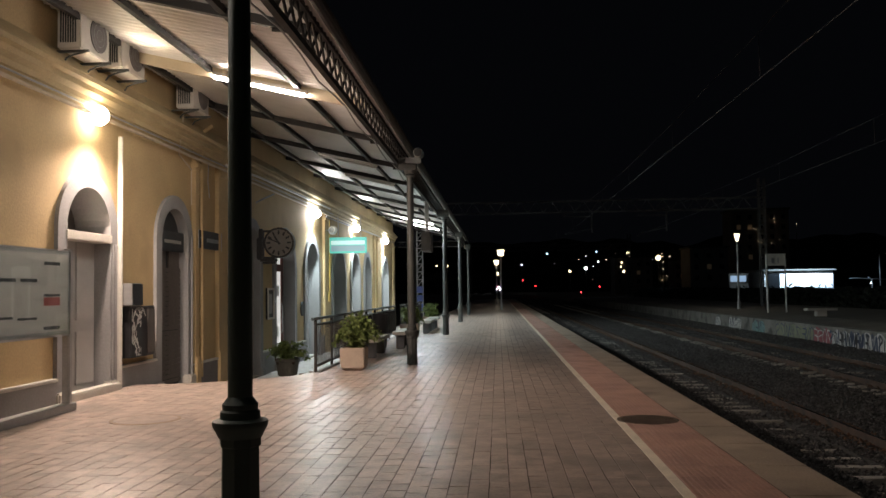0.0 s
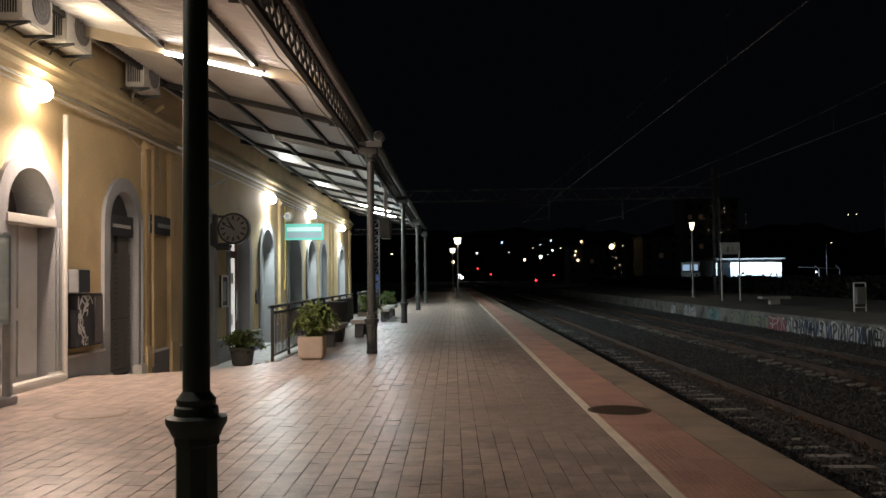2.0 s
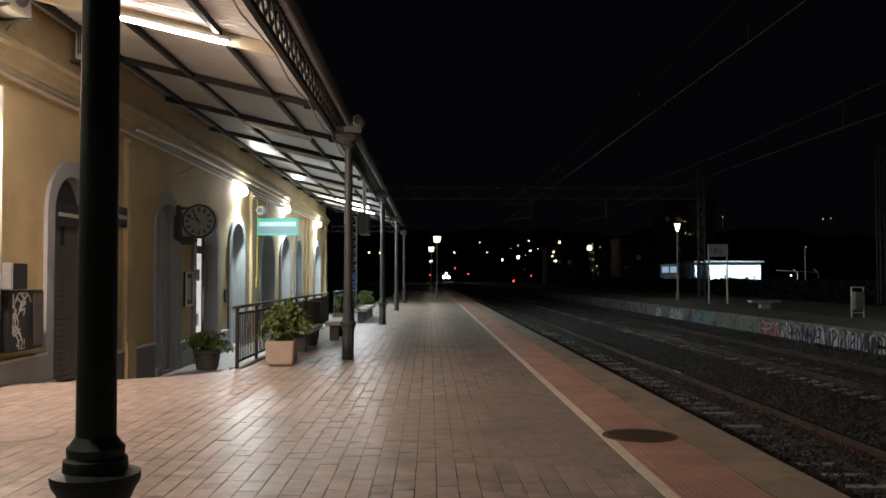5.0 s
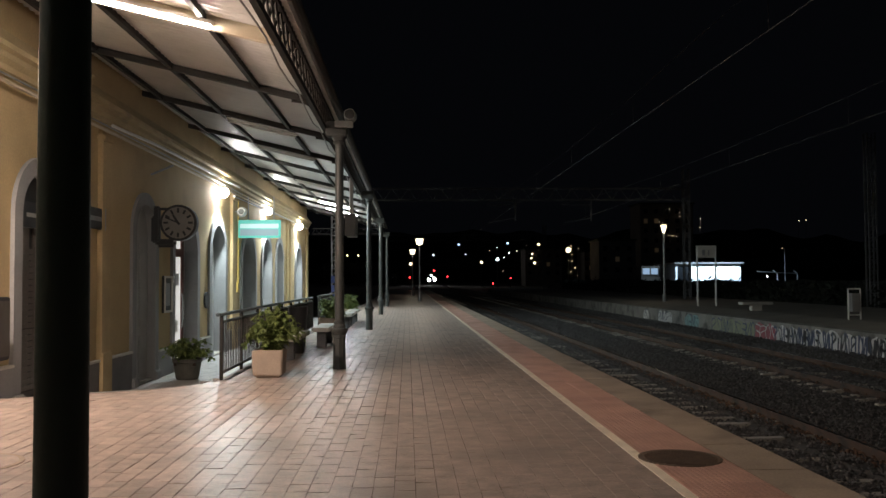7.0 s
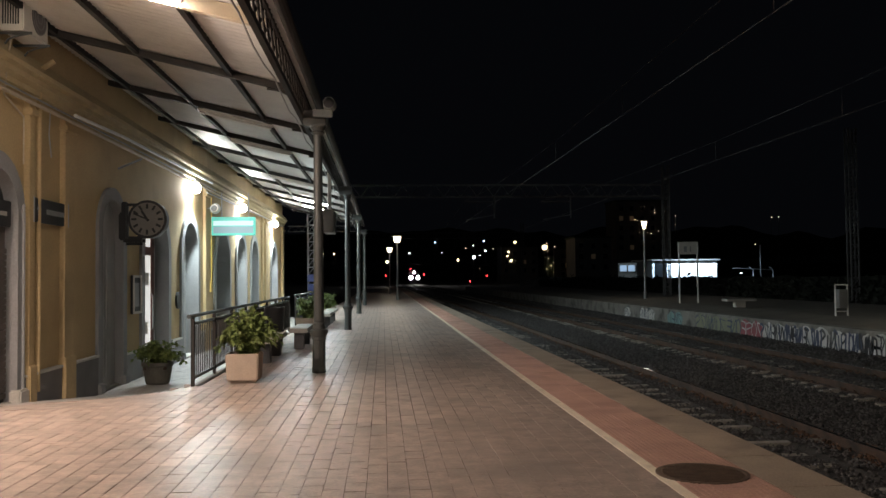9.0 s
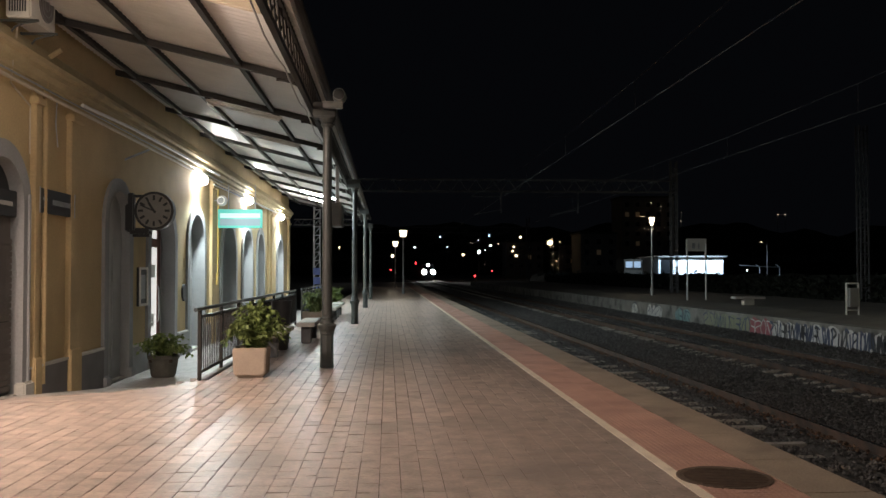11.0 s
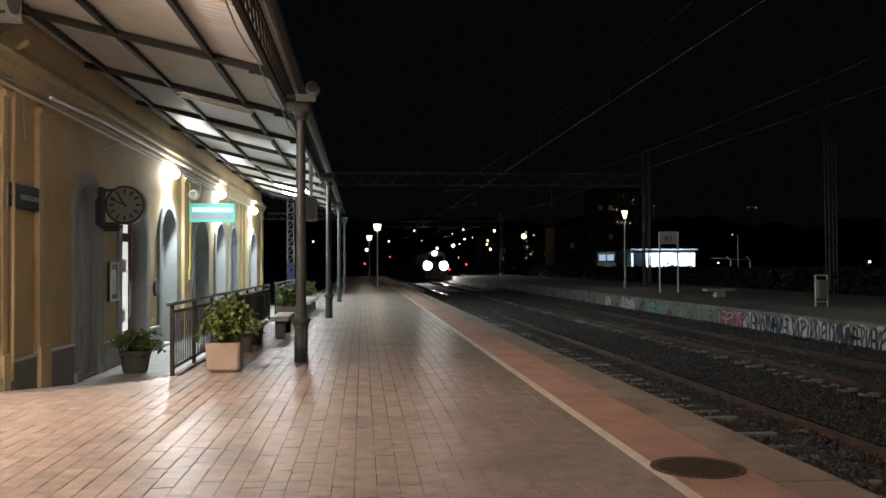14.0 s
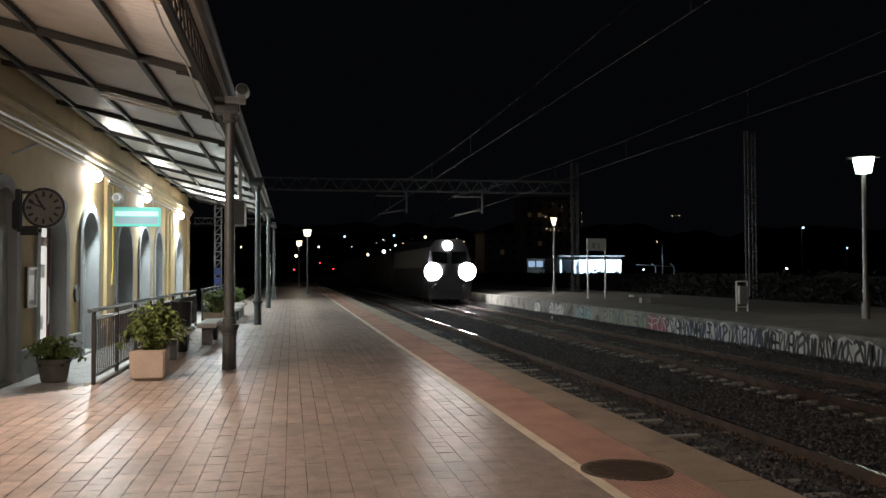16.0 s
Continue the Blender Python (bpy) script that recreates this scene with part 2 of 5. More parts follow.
def lathe(bm, profile, n=20, at=(0, 0, 0)):
    """A turned shape from (radius, height) pairs."""
    rings = []
    for r, z in profile:
        rings.append([bm.verts.new((at[0] + r * math.cos(2 * math.pi * i / n), at[1] + r * math.sin(2 * math.pi * i / n), at[2] + z)) for i in range(n)])
    for a, b in zip(rings, rings[1:]):
        for i in range(n):
            bm.faces.new((a[i], a[(i + 1) % n], b[(i + 1) % n], b[i]))
    bm.faces.new(rings[0][::-1])
    bm.faces.new(rings[-1])
    return bm


def ball(bm, xyz, r, sx=1, sy=1, sz=1, detail=2):
    bmesh.ops.create_icosphere(bm, subdivisions=detail, radius=1, matrix=Matrix.LocRotScale(xyz, None, (r * sx, r * sy, r * sz)))
    return bm


def nb():
    return bmesh.new()


def quads(name, verts, faces, material):
    me = bpy.data.meshes.new(name)
    me.from_pydata(verts, [], faces)
    me.materials.append(material)
    return new(name, me)


# ---- ground, platform, tracks ----
WALL_X = -6.0
EDGE = 2.5
LOW = -0.62
RAIL_Z = -0.6
BED_Z = -0.80
TRACKS = [4.23, 8.9]
OPP_X, OPP_Z = 11.1, 0.06


def bend(y):
    """How far the line has curved away at y."""
    return -1.3e-4 * max(0.0, y - 280.0) ** 2


def floor_z(x, y):
    """The paving: level, but falling along the building to the old floor."""
    if x > -3.32:
        return 0.0
    fall = LOW * min(1.0, max(0.0, (y - 13.4) / 5.8))
    blend = min(1.0, max(0.0, (y - 14.6) / 1.2))
    wide = 2.2 * (1 - blend) + 0.01 * blend
    return fall * min(1.0, (-3.32 - x) / wide)


bm = nb()
bmesh.ops.create_grid(bm, x_segments=60, y_segments=60, size=1500)
for v in bm.verts:
    v.co.z = -1.0
setting("ground", bm, EARTH, "dark bare ground beyond the railway", "ground")

bm = nb()
box(bm, -3.3, 2.02, -12, 125, -1.1, -0.0042)
box(bm, WALL_X, -3.3, -12, 13.4, -1.1, -0.0042)
setting("platform", bm, GROUT, "raised railway platform bed under brown brick paving", "platform")

verts, faces = [], []
ys = [13.4 + 0.3 * i for i in range(50)] + [29, 40, 52]
xs = [WALL_X, -5.2, -4.4, -3.8, -3.5, -3.34, -3.3]
for y in ys:
    for x in xs:
        verts.append((x, y, floor_z(x, y) - 0.009))
for j in range(len(ys) - 1):
    for i in range(len(xs) - 1):
        k = j * len(xs) + i
        faces.append((k, k + 1, k + 1 + len(xs), k + len(xs)))
tagged(quads("ramp", verts, faces, GROUT), "ramp bed sloping down beside the building", "ramp", kind="structure")

# retaining edge between platform and lower floor
bm = nb()
box(bm, -3.36, -3.22, 15.3, 52, -0.9, 0.006, 0.012)
setting("retaining_edge", bm, CONCRETE, "concrete retaining edge of the raised platform", "kerb")

# ballast bed
def bank(x):
    """How far the ballast is heaped up: over the sleepers beside the rails, and against the opposite platform."""
    over = 0.062 if x < 4.0 or 4.63 < x < 5.36 or 8.0 < x < 8.62 or 9.2 < x < 10.0 else 0.0
    return over + 0.25 * min(1.0, max(0.0, (x - 10.15) / 0.6))


verts, faces = [], []
ys = [-14 + 0.5 * i for i in range(150)] + [61 + 6 * i for i in range(110)]
xs = [EDGE - 0.05, 2.9, 3.3, 3.7, 3.98, 4.1, 4.3, 4.55, 4.66, 5.0, 5.33, 5.5, 6.1, 6.6, 7.2, 7.55, 7.93, 8.03, 8.3, 8.6, 8.7, 9.1, 9.23, 9.6, 9.98, 10.15, 10.4, 10.75, OPP_X + 0.05]
for y in ys:
    for i, x in enumerate(xs):
        k = noise.noise((x * 1.3, y * 1.3, 0)) * 0.04
        verts.append((x + bend(y), y, BED_Z + k * (0.4 if x > 10.4 else 1) - (0.06 if 5.7 < x < 7.3 else 0) + bank(x)))
n = len(xs)
for j in range(len(ys) - 1):
    for i in range(n - 1):
        k = j * n + i
        faces.append((k, k + 1, k + 1 + n, k + n))
tagged(quads("ballast_bed", verts, faces, BALLASTBED), "dark crushed stone ballast bed between platforms", "ballast", kind="structure")


def stones(name, count, spans, y0, y1, size, seed, material, label):
    """Loose broken stones, joined; spans: (from x, to x, height over the bed)."""
    rng = np.random.default_rng(seed)
    base = np.array([(1, 0, 0), (-1, 0, 0), (0, 1, 0), (0, -1, 0), (0, 0, 1), (0, 0, -1)], float)
    tri = np.array([(0, 2, 4), (2, 1, 4), (1, 3, 4), (3, 0, 4), (2, 0, 5), (1, 2, 5), (3, 1, 5), (0, 3, 5)])
    spans = np.array(spans, float)
    widths = spans[:, 1] - spans[:, 0]
    which = rng.choice(len(spans), count, p=widths / widths.sum())
    y = y0 + (y1 - y0) * rng.random(count) ** 1.7
    x = spans[which, 0] + widths[which] * rng.random(count)
    lift = spans[which, 2] + 0.25 * np.clip((x - 10.15) / 0.6, 0, 1)
    s = size * rng.uniform(0.6, 1.5, (count, 1, 1)) * (1 + y[:, None, None] * 0.012)
    v = base[None] * rng.uniform(0.6, 1.2, (count, 6, 1)) * s
    a = rng.uniform(0, 6.28, count)
    tilt = rng.uniform(-0.7, 0.7, count)
    ca, sa, ct, st = np.cos(a)[:, None], np.sin(a)[:, None], np.cos(tilt)[:, None], np.sin(tilt)[:, None]
    yy, zz = v[..., 1] * ct - v[..., 2] * st, v[..., 1] * st + v[..., 2] * ct
    xx = v[..., 0]
    height = BED_Z + lift[:, None] + rng.uniform(-0.012, 0.022, (count, 1))
    v = np.stack([xx * ca - yy * sa + x[:, None], xx * sa + yy * ca + y[:, None], zz * 0.8 + height], -1)
    f = (tri[None] + 6 * np.arange(count)[:, None, None]).reshape(-1, 3)
    ob = quads(name, v.reshape(-1, 3).tolist(), f.tolist(), material)
    return tagged(ob, label, "ballast", kind="stuff")


stones("ballast_stones", 85000, [(3.55, 4.05, 0.08), (4.05, 4.6, 0.026), (4.6, 4.95, 0.08), (5.35, 7.3, 0.035), (7.3, 7.95, 0.012), (8.15, 8.6, 0.08), (8.6, 9.2, 0.03), (9.2, 9.6, 0.08), (9.9, 11.1, 0.035)], 5, 75, 0.0195, 3, BALLAST, "loose grey crushed ballast stones between the rails")
stones("rusty_ballast_stones", 14000, [(4.85, 5.45, 0.078), (7.97, 8.25, 0.07), (9.55, 9.95, 0.078)], 5, 75, 0.021, 4, RUSTBALLAST, "rust-stained brown ballast stones along the rails")

for number, cx in enumerate(TRACKS, 1):
    track = thing("track_%d" % number, pose(cx, 0, RAIL_Z), "railway track with rusty rails on concrete sleepers", "track", kind="structure")
    for side in (-0.87, 0.87):
        foot, head = nb(), nb()
        ys = [-14, 0, 20, 40, 70, 110, 160, 220, 280] + [300 + 20 * i for i in range(18)]
        for a, b in zip(ys, ys[1:]):
            for bmx, w, z0, z1 in ((foot, 0.07, -0.16, -0.145), (foot, 0.012, -0.145, -0.035), (foot, 0.036, -0.035, -0.004), (head, 0.027, -0.004, 0.0)):
                loop = []
                for y in (a, b):
                    cxx = side + bend(y)
                    loop.append([bmx.verts.new((cxx + sx * w, y, z)) for sx, z in ((-1, z0), (1, z0), (1, z1), (-1, z1))])
                for i in range(4):
                    bmx.faces.new((loop[0][i], loop[0][(i + 1) % 4], loop[1][(i + 1) % 4], loop[1][i]))
        rail = part("rail", foot, RUSTRAIL, track)
        part("rail_head", head, RAILTOP, rail, "polished steel rail head")
    sl = nb()
    box(sl, -1.26, 1.26, -0.085, 0.085, -0.34, -0.15, 0.012)
    box(sl, -1.06, -0.7, -0.06, 0.06, -0.151, -0.13)
    box(sl, 0.7, 1.06, -0.06, 0.06, -0.151, -0.13)
    first = part("sleeper", sl, SLEEPER, track)
    first.location.y = 4
    for i in range(1, 190):
        o = first.copy()
        scene.collection.objects.link(o)
        o.location = (random.uniform(-0.03, 0.03), 4 + 0.6 * i, random.uniform(-0.045, 0.008))
        o.rotation_euler.z = random.uniform(-0.012, 0.012)

# opposite platform
bm = nb()
box(bm, OPP_X, OPP_X + 0.5, -10, 125, -1.1, OPP_Z, 0.02)
setting("opposite_platform_edge", bm, mat("grimy_concrete", (0.22, 0.21, 0.195), 0.9, vary=0.4, scale=1.1, fine=14, bump=0.5, stain=(0.08, 0.075, 0.07), stain_scale=1.6, stain_at=0.5), "weathered concrete face of the opposite platform", "platform")
bm = nb()
prof = [(OPP_X + 0.5, -1.1), (OPP_X + 0.5, OPP_Z - 0.006), (12.9, 0.18), (19, 0.2), (19, -1.1)]
ends = [[bm.verts.new((x, y, z)) for x, z in prof] for y in (-10, 125)]
for i in range(5):
    bm.faces.new((ends[0][i], ends[0][(i + 1) % 5], ends[1][(i + 1) % 5], ends[1][i]))
bm.faces.new(ends[0])
bm.faces.new(ends[1][::-1])
setting("opposite_platform", bm, mat("opposite_paving", (0.17, 0.15, 0.13), 0.85, vary=0.3, scale=1), "dim paved surface of the opposite platform", "platform")

# ---- station building ----
WALL_Y0, WALL_Y1, WALL_TOP = -4.0, 48.6, 5.6
# openings: y of the sides, top of the arch, sill
OPENINGS = [(3.9, 5.3, 3.05, -0.05), (11.28, 12.62, 3.05, -0.02), (14.62, 15.92, 3.05, -0.25), (19.62, 20.9, 3.05, -0.6), (22.45, 24.55, 3.05, -0.6),
            (26.1, 27.9, 3.05, -0.6), (30.5, 32.9, 3.05, -0.6), (34.4, 36.4, 3.05, -0.6), (37.8, 39.5, 3.05, -0.6), (43.8, 46.0, 3.05, -0.6)]
DEPTH = 0.55


def arch_line(y0, y1, top, n=14, grow=0.0):
    """Points of an opening's outline from one foot over the arch to the other foot, without the feet."""
    c, r = (y0 + y1) / 2, (y1 - y0) / 2
    rise = r * 0.95
    zs = top - rise
    return [(c - (r + grow) * math.cos(math.pi * i / n), zs + (rise + grow) * math.sin(math.pi * i / n)) for i in range(n + 1)]


bm = nb()


def wall_quad(pts):
    bm.faces.new([bm.verts.new(p) for p in pts])


y = WALL_Y0
for y0, y1, top, sill in OPENINGS:
    wall_quad([(WALL_X, y, -1), (WALL_X, y0, -1), (WALL_X, y0, WALL_TOP), (WALL_X, y, WALL_TOP)])
    line = arch_line(y0, y1, top)
    for (a, za), (b, zb) in zip(line, line[1:]):
        wall_quad([(WALL_X, a, za), (WALL_X, b, zb), (WALL_X, b, WALL_TOP), (WALL_X, a, WALL_TOP)])
        wall_quad([(WALL_X, a, za), (WALL_X, b, zb), (WALL_X - DEPTH, b, zb), (WALL_X - DEPTH, a, za)])
    wall_quad([(WALL_X, y0, -1), (WALL_X, y0, line[0][1]), (WALL_X - DEPTH, y0, line[0][1]), (WALL_X - DEPTH, y0, -1)])
    wall_quad([(WALL_X, y1, -1), (WALL_X, y1, line[-1][1]), (WALL_X - DEPTH, y1, line[-1][1]), (WALL_X - DEPTH, y1, -1)])
    y = y1
wall_quad([(WALL_X, y, -1), (WALL_X, WALL_Y1, -1), (WALL_X, WALL_Y1, WALL_TOP), (WALL_X, y, WALL_TOP)])
bmesh.ops.remove_doubles(bm, verts=bm.verts, dist=0.0005)
setting("wall_front", bm, YELLOW, "ochre plastered station wall with arched openings", "wall")
bm = nb()
box(bm, WALL_X - 8, WALL_X - DEPTH - 0.12, WALL_Y0, WALL_Y1, -1, WALL_TOP - 0.02)
box(bm, WALL_X - DEPTH - 0.12, WALL_X - 0.004, WALL_Y1 - 0.5, WALL_Y1 - 0.004, -1, WALL_TOP - 0.02)
setting("building_body", bm, YELLOW, "ochre station building behind its front wall", "building")
bm = nb()
box(bm, WALL_X - 8.4, WALL_X + 0.12, WALL_Y0 - 0.3, WALL_Y1 + 0.15, WALL_TOP, WALL_TOP + 0.5, 0.04)
setting("parapet", bm, CORNICE, "plain plaster parapet of the station roof", "roof")

# cornice: stepped mouldings with a sloping cove above
bm = nb()
prof = [(0, 4.18), (0.05, 4.18), (0.05, 4.26), (0.10, 4.28), (0.10, 4.36), (0.17, 4.42), (0.17, 4.50), (0.24, 4.53), (0.24, 4.60), (0.20, 4.64), (0.02, 4.86), (0, 4.86)]
for (xa, za), (xb, zb) in zip(prof, prof[1:]):
    bm.faces.new([bm.verts.new(p) for p in ((WALL_X + xa, WALL_Y0, za), (WALL_X + xb, WALL_Y0, zb), (WALL_X + xb, WALL_Y1 + 0.1, zb), (WALL_X + xa, WALL_Y1 + 0.1, za))])
bm.faces.new([bm.verts.new((WALL_X + x, WALL_Y1 + 0.1, z)) for x, z in prof])
bmesh.ops.remove_doubles(bm, verts=bm.verts, dist=0.0005)
setting("cornice", bm, CORNICE, "moulded ochre plaster cornice along the wall", "cornice")

# plinth and pilasters, between the openings
edges = [WALL_Y0] + [v for o in OPENINGS for v in (o[0] - 0.26, o[1] + 0.26)] + [WALL_Y1]
for a, b in zip(edges[::2], edges[1::2]):
    if b - a > 0.1:
        bm = nb()
        top = 0.42 if b < 11 else (0.36 if b < 14.5 else (0.12 if b < 19.5 else 0.0))
        if 15 < a < 19:
            top = 0.12
        box(bm, WALL_X, WALL_X + 0.07, a, b, -1, top - 0.06)
        setting("plinth", bm, PLINTH if 15 < a < 19.5 else GREYWALL, "painted plinth at the foot of the station wall", "plinth")
        bm = nb()
        box(bm, WALL_X, WALL_X + 0.095, a, b, top - 0.06, top - 0.015, 0.01)
        setting("plinth_ledge", bm, STONE, "pale ledge on top of the plinth", "ledge")


def pilaster(y0, y1, out=0.09, material=YELLOW):
    b = nb()
    box(b, WALL_X, WALL_X + out, y0, y1, -0.3, 4.2, 0.012)
    box(b, WALL_X, WALL_X + out + 0.04, y0 - 0.03, y1 + 0.03, -0.8, 0.22, 0.015)
    box(b, WALL_X, WALL_X + out + 0.05, y0 - 0.04, y1 + 0.04, 3.95, 4.05, 0.012)
    return setting("pilaster", b, material, "flat ochre plaster pilaster on the wall", "pilaster")


for a, b in ((16.22, 16.42), (17.62, 18.05), (28.75, 29.3), (40.6, 40.95), (41.6, 42.3), (48.0, 48.6)):
    pilaster(a, b)


def arch_opening(i, y0, y1, top, sill):
    """The surround, the leaf and the threshold of one arched opening."""
    ob = thing("doorway", pose(WALL_X, (y0 + y1) / 2, 0), "arched doorway with a grey moulded plaster surround", "doorway", "arched doorways", "structure")
    cy, w = (y0 + y1) / 2, 0.24
    b = nb()
    inner, outer = arch_line(y0, y1, top, 20, -0.008), arch_line(y0, y1, top, 20, w)
    inner = [(y0 + 0.008, -0.9)] + inner + [(y1 - 0.008, -0.9)]
    outer = [(y0 - w, -0.9)] + outer + [(y1 + w, -0.9)]
    for k in range(len(inner) - 1):
        q = [inner[k], inner[k + 1], outer[k + 1], outer[k]]
        f = [b.verts.new((0.06, p - cy, z)) for p, z in q]
        b.faces.new(f)
        b.faces.new([b.verts.new((x, p - cy, z)) for x, (p, z) in ((0.06, outer[k]), (0.06, outer[k + 1]), (0, outer[k + 1]), (0, outer[k]))])
        b.faces.new([b.verts.new((x, p - cy, z)) for x, (p, z) in ((0.06, inner[k]), (0.06, inner[k + 1]), (-DEPTH - 0.05, inner[k + 1]), (-DEPTH - 0.05, inner[k]))])
    bmesh.ops.remove_doubles(b, verts=b.verts, dist=0.0005)
    part("surround", b, GREYWALL, ob)
    for s in (y0 - w / 2, y1 + w / 2):
        b = nb()
        box(b, -0.05, 0.12, s - cy - w / 2 - 0.04, s - cy + w / 2 + 0.04, -1, sill + 0.16, 0.025)
        part("base_block", b, STONE if i < 3 else GREYWALL, ob)
    zs = top - (y1 - y0) / 2 * 0.95
    hw = (y1 - y0) / 2
    b = nb()
    box(b, -DEPTH - 0.1, 0.0, -hw, hw, -1, sill)
    part("threshold", b, STONE, ob)
    x = -0.12 if i == 3 else -0.13 if i == 2 else (-DEPTH + 0.08 if i == 6 else (-0.2 if i == 1 else -0.3))
    if i == 4:
        b = nb()
        box(b, -0.30, -0.27, -hw + 0.01, hw - 0.44, sill + 0.02, 2.06)
        glazed = part("glazed_door", b, GLOW_ROOM, ob, "glazed door bright with the light inside")
        for z, e in ((1.35, 0.62), (0.2, 0.7)):
            b = nb()
            box(b, -0.268, -0.26, -hw + 0.3, hw - e, z, z + 0.3, 0.003)
            part("notice", b, WHITE, glazed, "pale notice stuck on the glass")
        b = nb()
        path_rod(b, [(-0.22, hw - 0.52, 1.15), (-0.19, hw - 0.52, 1.1), (-0.19, hw - 0.52, 0.35), (-0.22, hw - 0.52, 0.3)], 0.016)
        part("pull_handle", b, STEEL, glazed, "long curved steel pull handle")
        b = nb()
        box(b, -0.33, -0.24, hw - 0.44, hw - 0.24, sill, 2.5, 0.01)
        part("door_post", b, REDDOOR, ob, "dark red door post")
        b = nb()
        box(b, -0.30, -0.27, hw - 0.24, hw - 0.02, sill, 2.5, 0.006)
        part("side_light", b, DOORGREY, ob, "pale grey side panel")
        b = nb()
        box(b, -0.32, -0.23, -hw + 0.01, hw - 0.45, 2.07, 2.26, 0.01)
        part("transom", b, REDDOOR, ob, "dark red transom")
        b = nb()
        box(b, -0.30, -0.27, -hw + 0.2, hw - 0.46, 2.27, 2.52)
        part("fanlight_glass", b, GLOW_ROOM, ob, "lit glass over the door")
        b = nb()
        box(b, -0.35, -0.31, -hw + 0.01, hw - 0.01, 2.2, top)
        part("fanlight", b, DOORWOOD, ob)
        return ob
    # opening 6 is a dark recess: its shade is put into the panel colour
    dark = i in (2, 6)
    b = nb()
    box(b, x - 0.05, x, -hw + 0.01, hw - 0.01, sill, 2.3 if i == 1 else top)
    part("door_panel", b, DARK if dark else DOORGREY, ob)
    if i == 1:
        b = nb()
        box(b, 0.0, 0.2, -hw - 0.2, hw + 0.1, -0.2, 0.11, 0.02)
        part("step", b, STONE, ob, "worn pale stone step")
        for q in (0.05, 0.14, 0.22):
            b = nb()
            box(b, 0.055, 0.085, hw + q, hw + q + 0.04, 0.1, 2.25, 0.01)
            part("moulding", b, GREYWALL, ob)
        # recess over the transom, its shade painted as a dark board
        b = nb()
        box(b, -DEPTH, -DEPTH + 0.04, -hw + 0.01, hw - 0.01, 2.3, top)
        part("fanlight", b, DOORWOOD, ob, "dark board at the back of the recess")
    if i in (1, 0):
        b = nb()
        box(b, x, 0.075, -hw - 0.02, hw + 0.02, 2.25, 2.38, 0.012)
        part("transom", b, STONE, ob, "pale stone transom band")
    for k in range(2):
        ya = -hw + 0.06 + k * hw
        for z0, z1 in ((sill + 0.15, sill + 0.95), (sill + 1.1, zs - 0.1)):
            b = nb()
            box(b, x, x + 0.025, ya, ya + hw - 0.12, z0, z1, 0.012)
            part("panel", b, DOORWOOD if dark else DOORGREY, ob)
    if i == 2:
        b = nb()
        for k in range(24):
            z = sill + 0.05 + k * 0.09
            box(b, x + 0.026, x + 0.045, -hw + 0.04, hw - 0.04, z, z + 0.078, 0.008)
        part("shutter_slats", b, DOORWOOD, ob)
        b = nb()
        box(b, x + 0.05, 0.0, -hw + 0.1, hw - 0.1, 2.25, 2.62, 0.01)
        part("name_board", b, BLACK, ob, "black board over the door")
        b = nb()
        box(b, 0.0, 0.006, -hw + 0.25, hw - 0.25, 2.40, 2.46)
        part("board_text", b, PAPER, ob)
    return ob


for i, o in enumerate(OPENINGS):
    arch_opening(i, *o)


# ---- canopy ----
CAN_Y0, CAN_Y1, EAVE_X = 1.6, 50.5, -1.95


def can_z(x):
    return 4.38 + 0.235 * (EAVE_X - x)


verts, faces = [], []
step = 0.18 / 8
count = int((CAN_Y1 - CAN_Y0) / step)
for k in range(count + 1):
    y = CAN_Y0 + k * step
    dz = 0.026 * math.cos(k * math.pi / 4)
    for x in (EAVE_X + 0.18, WALL_X + 0.03):
        verts.append((x, y, can_z(x) + dz + 0.06))
for k in range(count):
    faces.append((2 * k, 2 * k + 2, 2 * k + 3, 2 * k + 1))
roof = tagged(quads("canopy_roof", verts, faces, SHEET), "pale corrugated metal roof sheets of the platform canopy", "canopy", kind="structure")
for f in roof.data.polygons:
    f.use_smooth = True

canopy = thing("canopy_frame", pose(0, 0, 0), "dark iron frame of the platform canopy with a lattice girder", "canopy")
BEAMS = [12.75 + 3.65 * k for k in range(-3, 11)]
slope = math.atan(0.235)
for y in BEAMS:
    wood = abs(y - 12.75) < 0.1
    b = nb()
    prof = [(EAVE_X, can_z(EAVE_X)), (WALL_X + 0.02, can_z(WALL_X))]
    for z0, z1, w in [(-0.13, 0.035, 0.05) if wood else (-0.07, 0.035, 0.045)]:
        pts = [(x, y + s * w, z + dz) for x, z in prof for s, dz in ((-1, z0), (1, z0), (1, z1), (-1, z1))]
        vs = [b.verts.new(p) for p in pts]
        for f in ((0, 1, 2, 3), (4, 5, 6, 7), (0, 1, 5, 4), (1, 2, 6, 5), (2, 3, 7, 6), (3, 0, 4, 7)):
            b.faces.new([vs[q] for q in f])
    part("rafter", b, PIPE if wood else BEAMIRON, canopy, "ochre painted rafter" if wood else "")
    # curled bracket at the eave
    b = nb()
    path_rod(b, [(EAVE_X - 0.5 + 0.48 * math.sin(a), y, can_z(EAVE_X) + 0.02 - 0.34 * (1 - math.cos(a))) for a in [math.pi / 2 * k / 6 for k in range(7)]], 0.025)
    part("eave_bracket", b, BEAMIRON, canopy)
